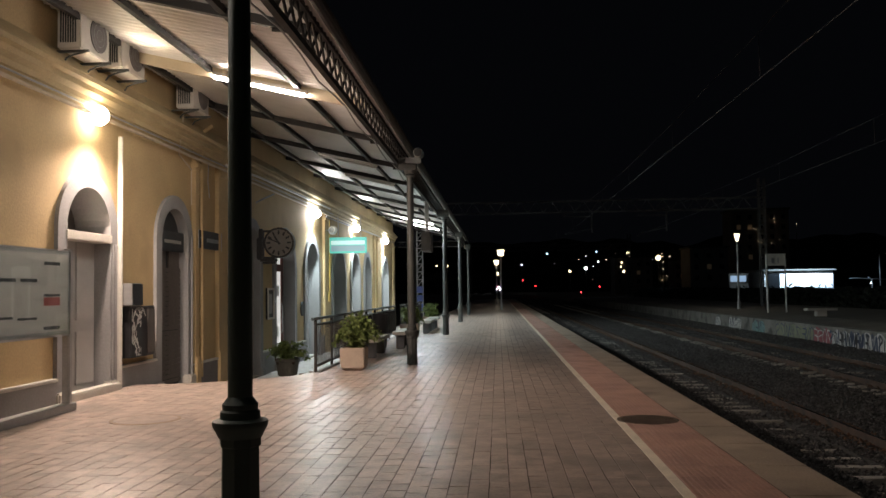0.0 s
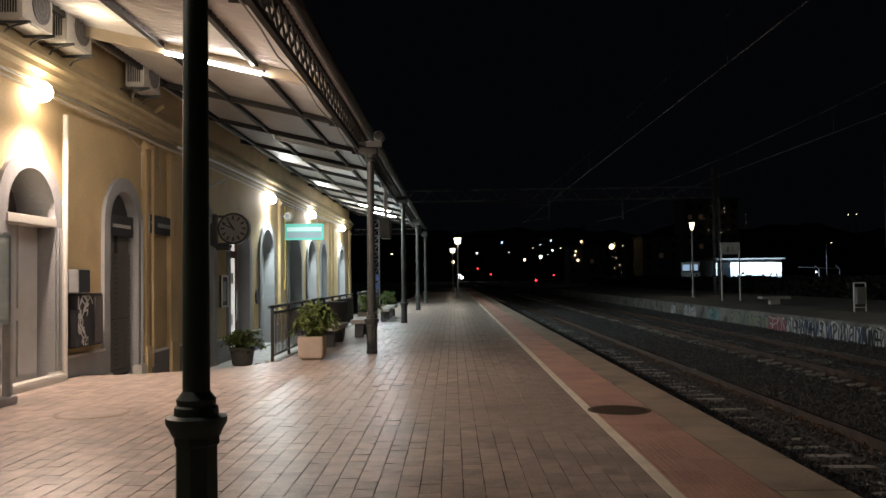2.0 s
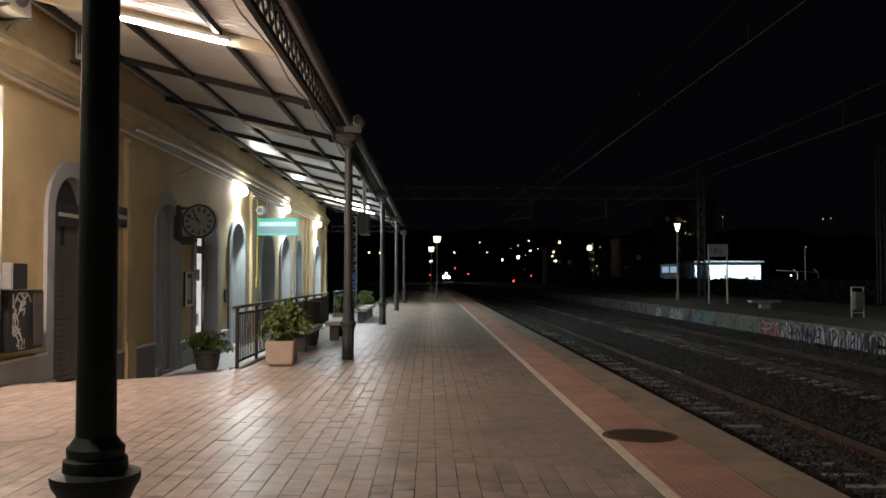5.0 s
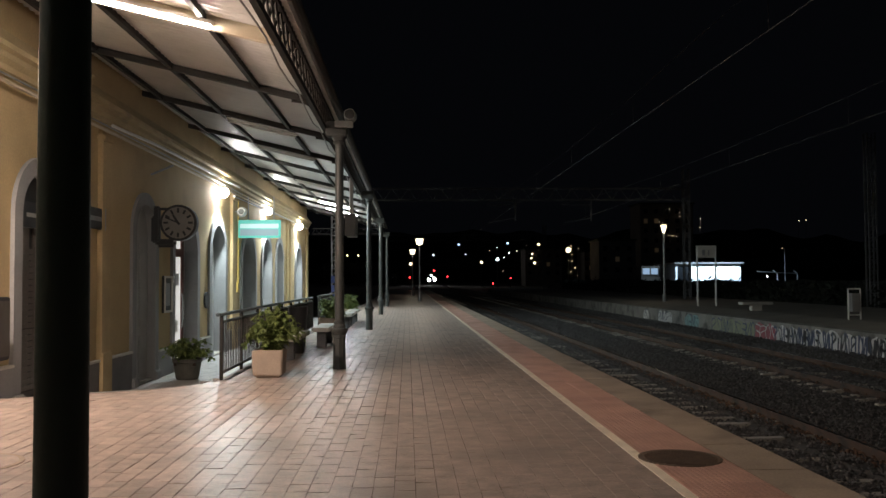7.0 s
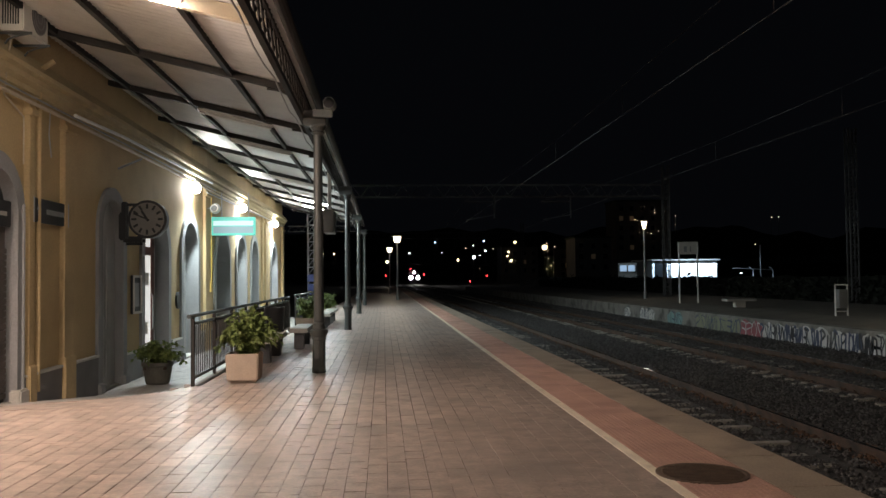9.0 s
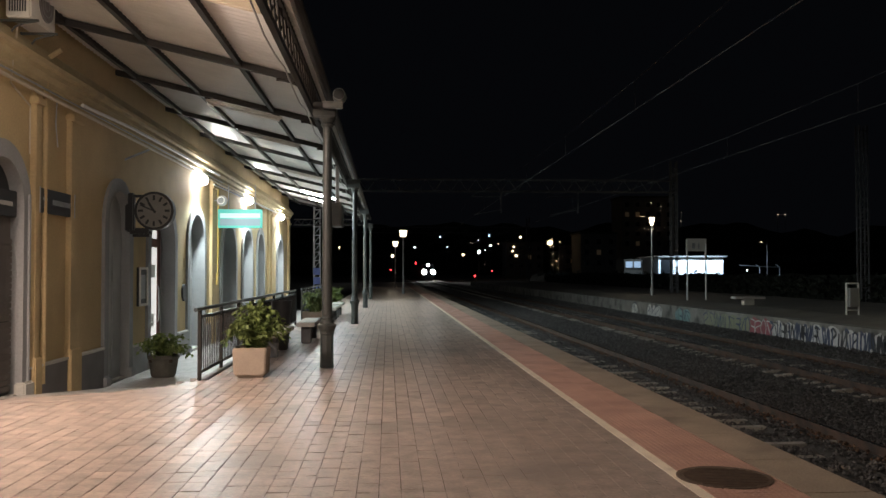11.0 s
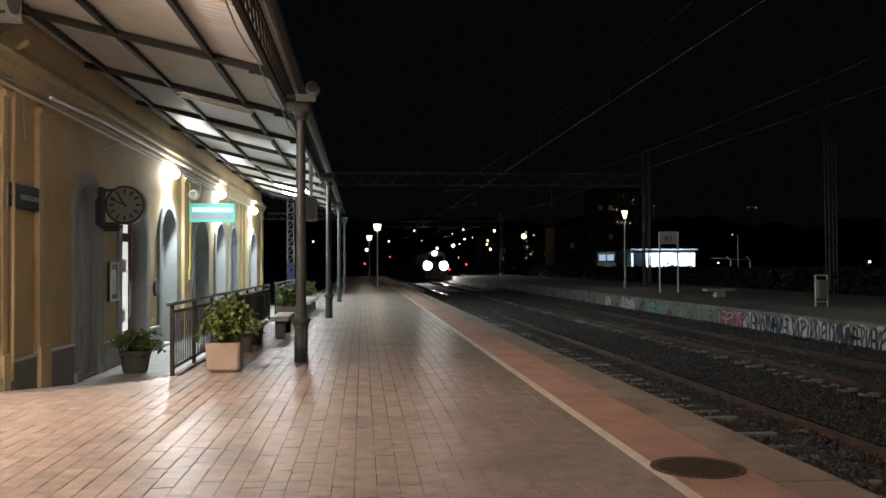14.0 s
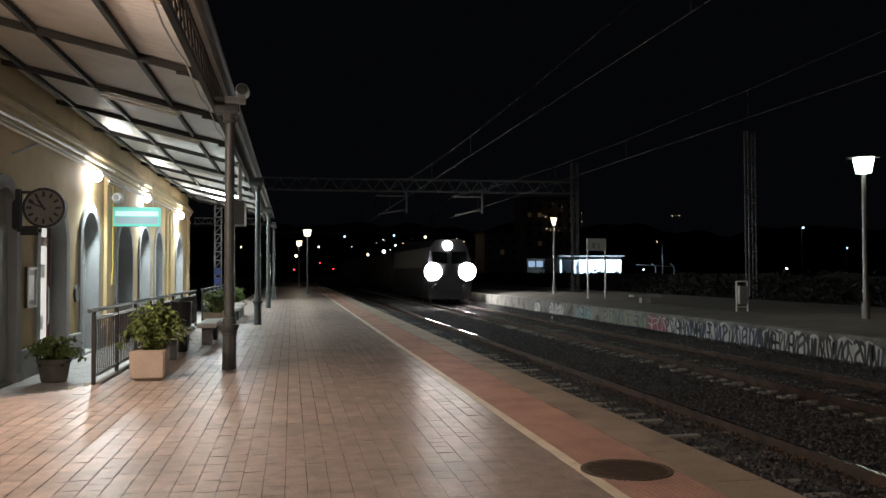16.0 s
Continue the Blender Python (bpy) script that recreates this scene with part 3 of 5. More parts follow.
for x in (-3.0, -4.4, -5.6):
    b = nb()
    box(b, x - 0.035, x + 0.035, CAN_Y0, CAN_Y1, can_z(x) - 0.05, can_z(x) + 0.045)
    part("purlin", b, BEAMIRON, canopy)
b = nb()
box(b, EAVE_X - 0.05, EAVE_X + 0.05, CAN_Y0, CAN_Y1, 4.36, 4.46)
part("girder_top_chord", b, BEAMIRON, canopy)
b = nb()
box(b, EAVE_X - 0.035, EAVE_X + 0.035, CAN_Y0, CAN_Y1, 3.98, 4.05)
part("girder_bottom_chord", b, BEAMIRON, canopy)
y = CAN_Y0
while y < CAN_Y1 - 0.3:
    b = nb()
    rod(b, (EAVE_X, y, 4.04), (EAVE_X, y + 0.36, 4.37), 0.016, n=6)
    rod(b, (EAVE_X + 0.02, y + 0.36, 4.04), (EAVE_X + 0.02, y, 4.37), 0.016, n=6)
    part("lattice", b, BEAMIRON, canopy)
    y += 0.36
b = nb()
path_rod(b, [(EAVE_X + 0.2, CAN_Y0, 4.40), (EAVE_X + 0.2, CAN_Y1, 4.40)], 0.07, 12)
part("gutter", b, BEAMIRON, canopy)
b = nb()
path_rod(b, [(EAVE_X - 0.11, CAN_Y0 + 0.9 * k, 4.0 + 0.05 * math.sin(k * 1.9)) for k in range(50)], 0.011, 6)
part("cable", b, STEEL, canopy, "thin pale cable along the girder")


b = nb()
for z in (4.05, 4.36):
    box(b, WALL_X + 0.1, EAVE_X, CAN_Y1 - 0.3, CAN_Y1 - 0.24, z - 0.025, z + 0.025)
for q in range(10):
    x = WALL_X + 0.1 + 0.39 * q
    rod(b, (x, CAN_Y1 - 0.27, 4.05), (x + 0.195, CAN_Y1 - 0.27, 4.36), 0.014, n=5)
    rod(b, (x + 0.195, CAN_Y1 - 0.27, 4.36), (x + 0.39, CAN_Y1 - 0.27, 4.05), 0.014, n=5)
part("end_truss", b, BEAMIRON, canopy, "lattice cross beam at the canopy's end")


def column(y):
    near = y < 10
    # the near column's green is darkened in colour for its backlit side
    k, w, paint = 1.15, 1.0 if near else 0.84, GREENIRON if near else IRON
    label = "green cast iron column with a moulded octagonal base, its backlit darkness in the paint" if near else "grey painted cast iron canopy column with moulded base"
    ob = thing("canopy_column", pose(-1.60 if near else -1.7, y, 0), label, "column", "canopy columns")
    b = nb()
    lathe(b, [(r * w, z * k) for r, z in ((0.128, 0), (0.128, 0.05), (0.122, 0.07), (0.119, 0.44), (0.132, 0.45), (0.132, 0.49))], 8)
    part("base", b, paint, ob)
    b = nb()
    lathe(b, [(r * w, z * k) for r, z in ((0.135, 0.49), (0.15, 0.52), (0.168, 0.545), (0.172, 0.56), (0.172, 0.58), (0.125, 0.592), (0.122, 0.63), (0.108, 0.64), (0.112, 0.67), (0.10, 0.68), (0.076, 0.71))], 20)
    part("collar", b, paint, ob, smooth=True)
    b = nb()
    lathe(b, [(0.077 if near else 0.08, 0.7 * k), (0.075 if near else 0.078, 1.6), (0.068, 3.74)], 20)
    part("shaft", b, paint, ob, smooth=True)
    b = nb()
    lathe(b, [(0.074, 3.72), (0.11, 3.76), (0.09, 3.79), (0.13, 3.86)], 16)
    box(b, -0.22, 0.14, -0.14, 0.14, 3.86, 4.1, 0.02)
    part("capital", b, IRON, ob)
    return ob


for y in (5.14, 16.7, 27.65, 38.6, 49.4):
    column(y)


def tube_light(y, lit, cool):
    ob = thing("tube_light", pose(-3.6, y, 0), "lit fluorescent tube under the canopy rafter" if lit else "unlit fluorescent tube under the canopy rafter", "tube light", "canopy tubes")
    z = can_z(-3.6) - (0.12 if abs(y - 12.62) < 0.1 else 0.42 if y < 6 else 0.13)
    # the added unseen tube hangs lower, so its light reaches the roof sheet
    if y < 6:
        for q in (-0.55, 0.55):
            b = nb()
            rod(b, (q, 0, z + 0.06), (q, 0, can_z(-3.6 + q) - 0.05), 0.012, n=6)
            part("hanger", b, STEEL, ob)
    b = nb()
    box(b, -0.76, 0.76, -0.05, 0.05, z + 0.02, z + 0.07, 0.012)
    o = part("fixture", b, AC, ob)
    o.matrix_basis = Matrix.Translation((0, 0, z)) @ Matrix.Rotation(slope, 4, "Y") @ Matrix.Translation((0, 0, -z))
    b = nb()
    rod(b, (-0.72, 0, z - 0.01), (0.72, 0, z - 0.01), 0.024, n=12)
    o = part("tube", b, (GLOW_TUBE if cool else GLOW_TUBE_W) if lit else WHITE, ob)
    o.matrix_basis = Matrix.Translation((0, 0, z)) @ Matrix.Rotation(slope, 4, "Y") @ Matrix.Translation((0, 0, -z))
    return ob


tube_light(12.62, True, False)
# unseen tube, added for its light only
tube_light(5.45, True, False)
for y in (20.3, 23.9, 31.2):
    tube_light(y, False, False)
for y in (38.4, 42.0):
    tube_light(y, True, True)


# ---- wall fittings ----
def wall_lamp(x, y, z, material):
    ob = thing("wall_lamp", pose(WALL_X, y, z), "lit round globe lamp on a wall bracket", "wall lamp", "wall lamps")
    b = nb()
    lathe(b, [(0.07, -0.02), (0.07, 0.02)], 14)
    rod(b, (0, 0, 0.12), (0.14, 0, 0.12), 0.02)
    box(b, 0, 0.03, -0.07, 0.07, 0.04, 0.2, 0.008)
    part("bracket", b, STEEL, ob)
    b = nb()
    ball(b, (0.17, 0, 0.06), 0.145, detail=3)
    part("globe", b, material, ob, smooth=True)
    return ob


for k, (x, y, z, power, colour) in enumerate(WALL_LAMPS):
    wall_lamp(x, y, z, GLOW_WARM if colour is WARM else GLOW_COOL)


def air_conditioner(y, z, w=0.85):
    ob = thing("air_conditioner", pose(WALL_X + 0.12, y, z), "weathered outdoor air conditioner on a wall bracket", "air conditioner", "air conditioners")
    b = nb()
    box(b, 0, 0.33, 0, w, 0, 0.62, 0.02)
    part("casing", b, AC, ob)
    b = nb()
    bmesh.ops.create_cone(b, cap_ends=True, segments=28, radius1=0.24, radius2=0.24, depth=0.012, matrix=pose(0.338, w * 0.6, 0.31, 0, 90, 0))
    part("fan_grille", b, PLINTH, ob, "dark round fan grille")
    for r in (0.08, 0.16, 0.235):
        b = nb()
        pts = [(0.35, w * 0.6 + r * math.cos(q), 0.31 + r * math.sin(q)) for q in [2 * math.pi * j / 20 for j in range(21)]]
        path_rod(b, pts, 0.003, 5)
        part("grille_ring", b, STEEL, ob)
    for j in range(7):
        b = nb()
        box(b, 0.05 + 0.034 * j, 0.066 + 0.034 * j, -0.012, 0.004, 0.08, 0.54)
        part("louvre", b, DARK, ob)
    for s in (0.1, w - 0.1):
        b = nb()
        box(b, -0.12, 0.40, s - 0.018, s + 0.018, -0.035, -0.002)
        path_rod(b, [(0.36, s, -0.03), (0.2, s, -0.06), (0.09, s, -0.10), (0.04, s, -0.17)], 0.014)
        part("bracket", b, IRON, ob)
    return ob


for y, z in ((10.85, 4.80), (12.1, 4.86), (15.1, 4.9)):
    air_conditioner(y, z)

# pipes and cables under the cornice, and down-pipes
for name, pts, r, m, lab in (("conduit", [(WALL_X + 0.14, WALL_Y0, 4.12), (WALL_X + 0.14, 16.2, 4.12), (WALL_X + 0.2, 18.2, 4.10), (WALL_X + 0.2, 47, 4.16)], 0.03, PIPE, "painted conduit running under the cornice"),
                            ("conduit", [(WALL_X + 0.12, WALL_Y0, 4.22), (WALL_X + 0.12, 17, 4.22), (WALL_X + 0.14, 30, 4.24)], 0.016, STEEL, "thin grey cable conduit along the cornice"),
                            # no pipe: a pale rod whose colour paints the lit strip beside the arch
                            ("downpipe", [(WALL_X + 0.11, 12.83, 0.0), (WALL_X + 0.11, 12.83, 3.95)], 0.042, STONE, "pale rod standing in for the lit edge strip beside a doorway"),
                            ("downpipe", [(WALL_X + 0.07, 16.6, -0.2), (WALL_X + 0.07, 16.6, 4.7), (WALL_X + 0.3, 16.6, 4.85)], 0.04, YELLOW, "ochre painted down-pipe beside the pilaster"),
                            ("conduit", [(WALL_X + 0.28, 28.0, 3.98), (WALL_X + 0.28, 40.2, 4.10)], 0.025, STEEL, "steel conduit along the far wall"),
                            ("conduit", [(WALL_X + 0.12, 29.4, 4.0), (WALL_X + 0.12, 29.4, 1.35)], 0.02, YELLOWBOX, "yellow conduit down to a junction box"),
                            ("downpipe", [(WALL_X + 0.06, 16.08, -0.2), (WALL_X + 0.06, 16.08, 2.6)], 0.03, GREYWALL, "slim grey down-pipe beside a door"),
                            ("cable", [(WALL_X + 0.03, 17.15, 4.2), (WALL_X + 0.03, 17.1, 3.8), (WALL_X + 0.03, 17.2, 3.45)], 0.012, STEEL, "loose cable hanging down the wall"),
                            ("cable", [(WALL_X + 0.2, 15.3, 4.85), (WALL_X + 0.12, 15.35, 4.4), (WALL_X + 0.03, 15.5, 4.1), (WALL_X + 0.03, 16.15, 3.9), (WALL_X + 0.03, 16.15, 3.2)], 0.014, PIPE, "drain hose below an air conditioner"),
                            ("conduit", [(WALL_X + 0.26, 17.6, 4.2), (WALL_X + 0.33, 20.0, 4.24), (WALL_X + 0.33, 28.5, 4.3)], 0.03, WHITE, "pale conduit along the cornice edge"),
                            ("bracket_arm", [(WALL_X + 0.0, 20.7, 3.72), (WALL_X + 0.42, 20.9, 3.95)], 0.022, STEEL, "bare steel bracket arm on the wall")):
    b = nb()
    path_rod(b, pts, r)
    tagged(mesh_object(name, b, m), lab, "pipe")


def clock():
    ob = thing("station_clock", pose(-5.42, 20.8, 2.7), "round double-faced station clock on a wall bracket", "clock")
    b = nb()
    bmesh.ops.create_cone(b, cap_ends=True, segments=40, radius1=0.385, radius2=0.385, depth=0.2, matrix=pose(0, 0, 0, 90, 0, 0))
    part("case", b, BLACK, ob, smooth=True)
    b = nb()
    bmesh.ops.create_cone(b, cap_ends=True, segments=40, radius1=0.335, radius2=0.335, depth=0.01, matrix=pose(0, -0.104, 0, 90, 0, 0))
    dial = part("dial", b, mat("clock_dial", (0.19, 0.18, 0.165), 0.5, vary=0.15), ob, "dull cream dial with dark hour bars")
    for h in range(12):
        b = nb()
        a = math.radians(30 * h)
        box(b, -0.022, 0.022, -0.116, -0.110, 0.21, 0.31)
        o = part("hour_bar", b, BLACK, dial)
        o.matrix_basis = Matrix.Rotation(a, 4, "Y")
    for angle, length, w in ((327, 0.2, 0.022), (293, 0.29, 0.014)):
        b = nb()
        box(b, -w, w, -0.122, -0.117, -0.05, length)
        o = part("hand", b, BLACK, dial)
        o.matrix_basis = Matrix.Rotation(math.radians(angle), 4, "Y")
    b = nb()
    box(b, -0.58, -0.40, -0.07, 0.07, -0.42, 0.36, 0.03)
    box(b, -0.50, -0.06, -0.07, 0.07, -0.52, -0.34, 0.06)
    rod(b, (-0.45, 0, 0.3), (-0.2, 0, 0.3), 0.03)
    part("bracket", b, BLACK, ob)
    return ob


clock()


def destination_sign():
    ob = thing("destination_sign", pose(-5.85, 29.3, 2.80), "illuminated turquoise station sign on a wall bracket", "sign")
    b = nb()
    box(b, 0, 1.31, -0.06, 0.06, 0, 0.56, 0.012)
    part("housing", b, GLOW_SIGN, ob, "glowing turquoise panel")
    b = nb()
    box(b, 0.06, 1.25, -0.068, -0.062, 0.30, 0.44)
    part("upper_band", b, GLOW_SIGNW, ob, "pale illuminated band")
    b = nb()
    box(b, 0.06, 1.25, -0.068, -0.062, 0.07, 0.27)
    part("lower_band", b, GLOW_SIGNG, ob, "grey illuminated band")
    b = nb()
    path_rod(b, [(0.3, 0, 0.56), (0.3, 0, 1.3)], 0.014)
    part("hanger", b, STEEL, ob)
    b = nb()
    path_rod(b, [(1.1, 0, 0.56), (1.1, 0, 1.3)], 0.014)
    part("hanger", b, STEEL, ob)
    return ob


destination_sign()


def wall_sign(y):
    ob = thing("wall_sign", pose(WALL_X + 0.03, y, 2.37), "dark wall sign with a pale pictogram and bars", "sign")
    b = nb()
    box(b, 0, 0.05, 0, 1.35, 0, 0.37, 0.01)
    part("panel", b, BLACK, ob)
    for s in (-0.035, 1.352):
        b = nb()
        box(b, -0.01, 0.07, s, s + 0.033, -0.01, 0.38, 0.004)
        part("end_cap", b, STEEL, ob, "pale metal end cap")
    b = nb()
    box(b, 0.052, 0.056, 0.48, 1.2, 0.14, 0.22)
    part("text_bar", b, STEEL, ob)
    b = nb()
    box(b, 0.052, 0.056, 0.16, 0.20, 0.08, 0.28)
    box(b, 0.057, 0.060, 0.10, 0.26, 0.19, 0.23)
    part("pictogram", b, STEEL, ob)
    return ob


wall_sign(16.4)

for name, x, y, z, s, m, lab, cat in (("junction_box", WALL_X + 0.02, 29.32, 1.1, (0.1, 0.2, 0.34), YELLOWBOX, "small yellow box at the foot of a conduit", "box"),
                                       ("wall_box", WALL_X + 0.02, 12.85, 2.55, (0.07, 0.08, 0.12), AC, "small pale sensor box beside the doorway", "box")):
    b = nb()
    box(b, 0, s[0], 0, s[1], 0, s[2], 0.012)
    o = tagged(mesh_object(name, b, m), lab, cat)
    o.location = (x, y, z)

ob = thing("wall_notice", pose(WALL_X + 0.005, 21.55, 0.76), "dark glazed notice case with a pale frame on the wall", "notice")
b = nb()
box(b, 0, 0.05, 0.0, 0.6, 0, 0.82, 0.006)
part("back", b, BLACK, ob)
for y0, y1, z0, z1 in ((0, 0.05, 0, 0.82), (0.55, 0.6, 0, 0.82), (0.05, 0.55, 0, 0.05), (0.05, 0.55, 0.77, 0.82)):
    b = nb()
    box(b, 0.05, 0.075, y0, y1, z0, z1, 0.004)
    part("frame_bar", b, AC, ob, "pale frame bar")
b = nb()
box(b, 0.052, 0.056, 0.12, 0.46, 0.15, 0.66)
part("sheet", b, STEEL, ob, "grey printed sheet")

b = nb()
bmesh.ops.create_cone(b, cap_ends=True, segments=24, radius1=0.22, radius2=0.22, depth=0.05, matrix=pose(0, 0, 0, 0, 90, 0))
o = tagged(mesh_object("wall_emblem", b, BLACK), "dark oval metal plaque on the wall", "plaque")
o.location = (WALL_X + 0.03, 25.6, 0.95)

ob = thing("loudspeaker", pose(WALL_X + 0.3, 29.0, 3.60), "pale round loudspeaker on a wall arm", "loudspeaker")
b = nb()
bmesh.ops.create_cone(b, cap_ends=True, segments=24, radius1=0.16, radius2=0.11, depth=0.16, matrix=pose(0, 0, 0, 90, 0, 0))
part("horn", b, WHITE, ob)
b = nb()
bmesh.ops.create_cone(b, cap_ends=True, segments=20, radius1=0.09, radius2=0.09, depth=0.012, matrix=pose(0, -0.085, 0, 90, 0, 0))
part("grille", b, IRON, ob)
b = nb()
rod(b, (-0.3, 0, 0), (-0.1, 0, 0), 0.02)
part("arm", b, STEEL, ob)


def ribbon(b, pts, w, x=0.0):
    """A continuous flat sprayed stroke in a wall's plane through (y, z) points."""
    fine = []
    for k in range(len(pts) - 1):
        p0, p1, p2, p3 = (Vector(pts[max(0, min(len(pts) - 1, q))]) for q in (k - 1, k, k + 1, k + 2))
        for j in range(5):
            t = j / 5
            fine.append(0.5 * (2 * p1 + (p2 - p0) * t + (2 * p0 - 5 * p1 + 4 * p2 - p3) * t * t + (3 * p1 - p0 - 3 * p2 + p3) * t ** 3))
    fine.append(Vector(pts[-1]))
    sides = []
    for k, p in enumerate(fine):
        d = (fine[min(k + 1, len(fine) - 1)] - fine[max(k - 1, 0)]).normalized()
        sides.append([b.verts.new((x, p.x - s * d.y * w, p.y + s * d.x * w)) for s in (-1, 1)])
    for (a, c), (e, f) in zip(sides, sides[1:]):
        b.faces.new((a, c, f, e))
    return b


def phone():
    ob = thing("wall_cabinet", pose(WALL_X + 0.02, 12.98, 0.45), "dark wall cabinet covered in white scrawl", "cabinet")
    b = nb()
    box(b, 0, 0.2, 0, 0.95, 0, 0.82, 0.015)
    part("cabinet_body", b, BLACK, ob)
    b = nb()
    box(b, 0.2, 0.215, 0.62, 0.92, 0.05, 0.77, 0.006)
    part("cabinet_door", b, DOORWOOD, ob)
    rng = random.Random(5)
    for j in range(9):
        b = nb()
        y, z = rng.uniform(0.05, 0.42), rng.uniform(0.15, 0.7)
        pts = [(y, z)]
        for q in range(5):
            y, z = min(0.55, max(0.04, y + rng.uniform(-0.16, 0.16))), min(0.78, max(0.05, z + rng.uniform(-0.16, 0.16)))
            pts.append((y, z))
        ribbon(b, pts, 0.013, 0.204 + 0.0012 * j)
        part("scrawl", b, WHITE, ob)
    data = bpy.data.curves.new("scrawl", "FONT")
    data.body, data.size, data.extrude = "42!", 0.2, 0.001
    words = bpy.data.objects.new("scrawl", data)
    me = bpy.data.meshes.new_from_object(words)
    bpy.data.objects.remove(words)
    me.materials.append(WHITE)
    o = new("scrawl", me)
    o.parent = ob
    o.matrix_basis = pose(0.216, 0.12, 0.03, 90, 0, 90)
    ob2 = thing("telephone", pose(WALL_X + 0.02, 12.88, 1.28), "grey metal wall telephone housing", "telephone")
    b = nb()
    box(b, 0, 0.26, 0, 0.4, 0, 0.36, 0.015)
    part("housing", b, STEEL, ob2)
    b = nb()
    box(b, 0.261, 0.275, 0.01, 0.39, 0.01, 0.35, 0.01)
    part("front", b, BLACK, ob2)


phone()


def noticeboard():
    ob = thing("notice_board", pose(-5.45, 8.35, 0), "grey metal notice board on two legs with posters", "notice board")
    for s in (0, 1.98):
        b = nb()
        box(b, -0.05, 0.05, s, s + 0.08, 0, 2.05, 0.01)
        part("leg", b, STEEL, ob)
    b = nb()
    box(b, -0.09, 0.09, -0.05, 2.1, 0.0, 0.10, 0.01)
    part("foot_rail", b, STEEL, ob)
    b = nb()
    box(b, -0.04, 0.04, 0.08, 1.98, 0.95, 2.03, 0.01)
    panel = part("panel", b, STEEL, ob)
    b = nb()
    box(b, 0.045, 0.05, 0.14, 1.92, 1.02, 1.97)
    part("poster", b, PAPER, panel, "pale posters")
    for y0, y1, z0, z1, m in ((0.3, 0.75, 1.62, 1.66, INK), (0.85, 1.2, 1.62, 1.66, INK), (0.3, 0.7, 1.2, 1.23, INK), (0.8, 1.2, 1.18, 1.21, INK), (1.35, 1.72, 1.83, 1.87, INK), (1.35, 1.72, 1.45, 1.48, INK), (1.35, 1.72, 1.34, 1.44, INKRED), (1.35, 1.72, 1.05, 1.09, INK)):
        b = nb()
        box(b, 0.051, 0.054, y0, y1, z0, z1)
        part("poster_bar", b, m, panel)
    b = nb()
    box(b, 0.06, 0.066, 0.10, 1.96, 0.98, 2.01)
    o = part("pane", b, GLASS, panel, "clear glass pane")
    o.visible_shadow = False


noticeboard()


# ---- platform furniture ----
def railing(y0, y1, x=-3.32):
    ob = thing("railing", pose(x, 0, 0), "dark metal guard railing with thin balusters beside the ramp", "railing", "ramp railings")
    b = nb()
    path_rod(b, [(0, y0 - 0.25, 0.97), (0, y1, 0.97)], 0.028, 10)
    part("handrail", b, IRON, ob)
    b = nb()
    box(b, -0.015, 0.015, y0, y1, 0.84, 0.88)
    part("upper_rail", b, IRON, ob)
    b = nb()
    box(b, -0.015, 0.015, y0, y1, 0.09, 0.13)
    part("lower_rail", b, IRON, ob)
    y = y0
    while y <= y1 + 0.01:
        b = nb()
        box(b, -0.025, 0.025, y - 0.025, y + 0.025, 0, 0.95, 0.005)
        part("post", b, BEAMIRON, ob)
        y += 1.5
    y = y0 + 0.125
    while y < y1:
        b = nb()
        box(b, -0.008, 0.008, y - 0.008, y + 0.008, 0.12, 0.85)
        part("baluster", b, BEAMIRON, ob)
        y += 0.125


railing(15.25, 27.25)
railing(29.0, 36.5)


def leaf(b, rng, p, d, size):
    side = d.cross(Vector((rng.uniform(-1, 1), rng.uniform(-1, 1), 1.2))).normalized()
    ln, w = size * rng.uniform(0.7, 1.4), size * rng.uniform(0.22, 0.4)
    sag = Vector((0, 0, -0.25 * ln))
    v = [b.verts.new(q) for q in (p, p + d * ln * 0.5 + side * w, p + d * ln + sag, p + d * ln * 0.5 - side * w)]
    b.faces.new(v)


def foliage(b, stems, rng, c, r, h, twigs, size):
    """Arching twigs of uneven length, each with leaflets along it."""
    for _ in range(twigs):
        a = rng.uniform(0, 6.28)
        reach, rise = r * rng.uniform(0.25, 1.1), h * rng.uniform(0.5, 1.12)
        drop = rng.uniform(0.1, 0.75) * rise * (reach / r) ** 2
        out = Vector((math.cos(a), math.sin(a), 0))
        pts = [Vector(c) + out * reach * u ** 1.4 + Vector((0, 0, rise * math.sin(1.75 * u) - drop * u ** 3)) for u in [k / 6 for k in range(7)]]
        path_rod(stems, pts, 0.004, 4)
        for k in range(1, 7):
            for _ in range(5 if k > 2 else 3):
                p = pts[k - 1].lerp(pts[k], rng.random())
                d = (pts[k] - pts[k - 1]).normalized() * 0.7 + Vector((rng.uniform(-1, 1), rng.uniform(-1, 1), rng.uniform(-0.7, 0.8)))
                leaf(b, rng, p, d.normalized(), size)


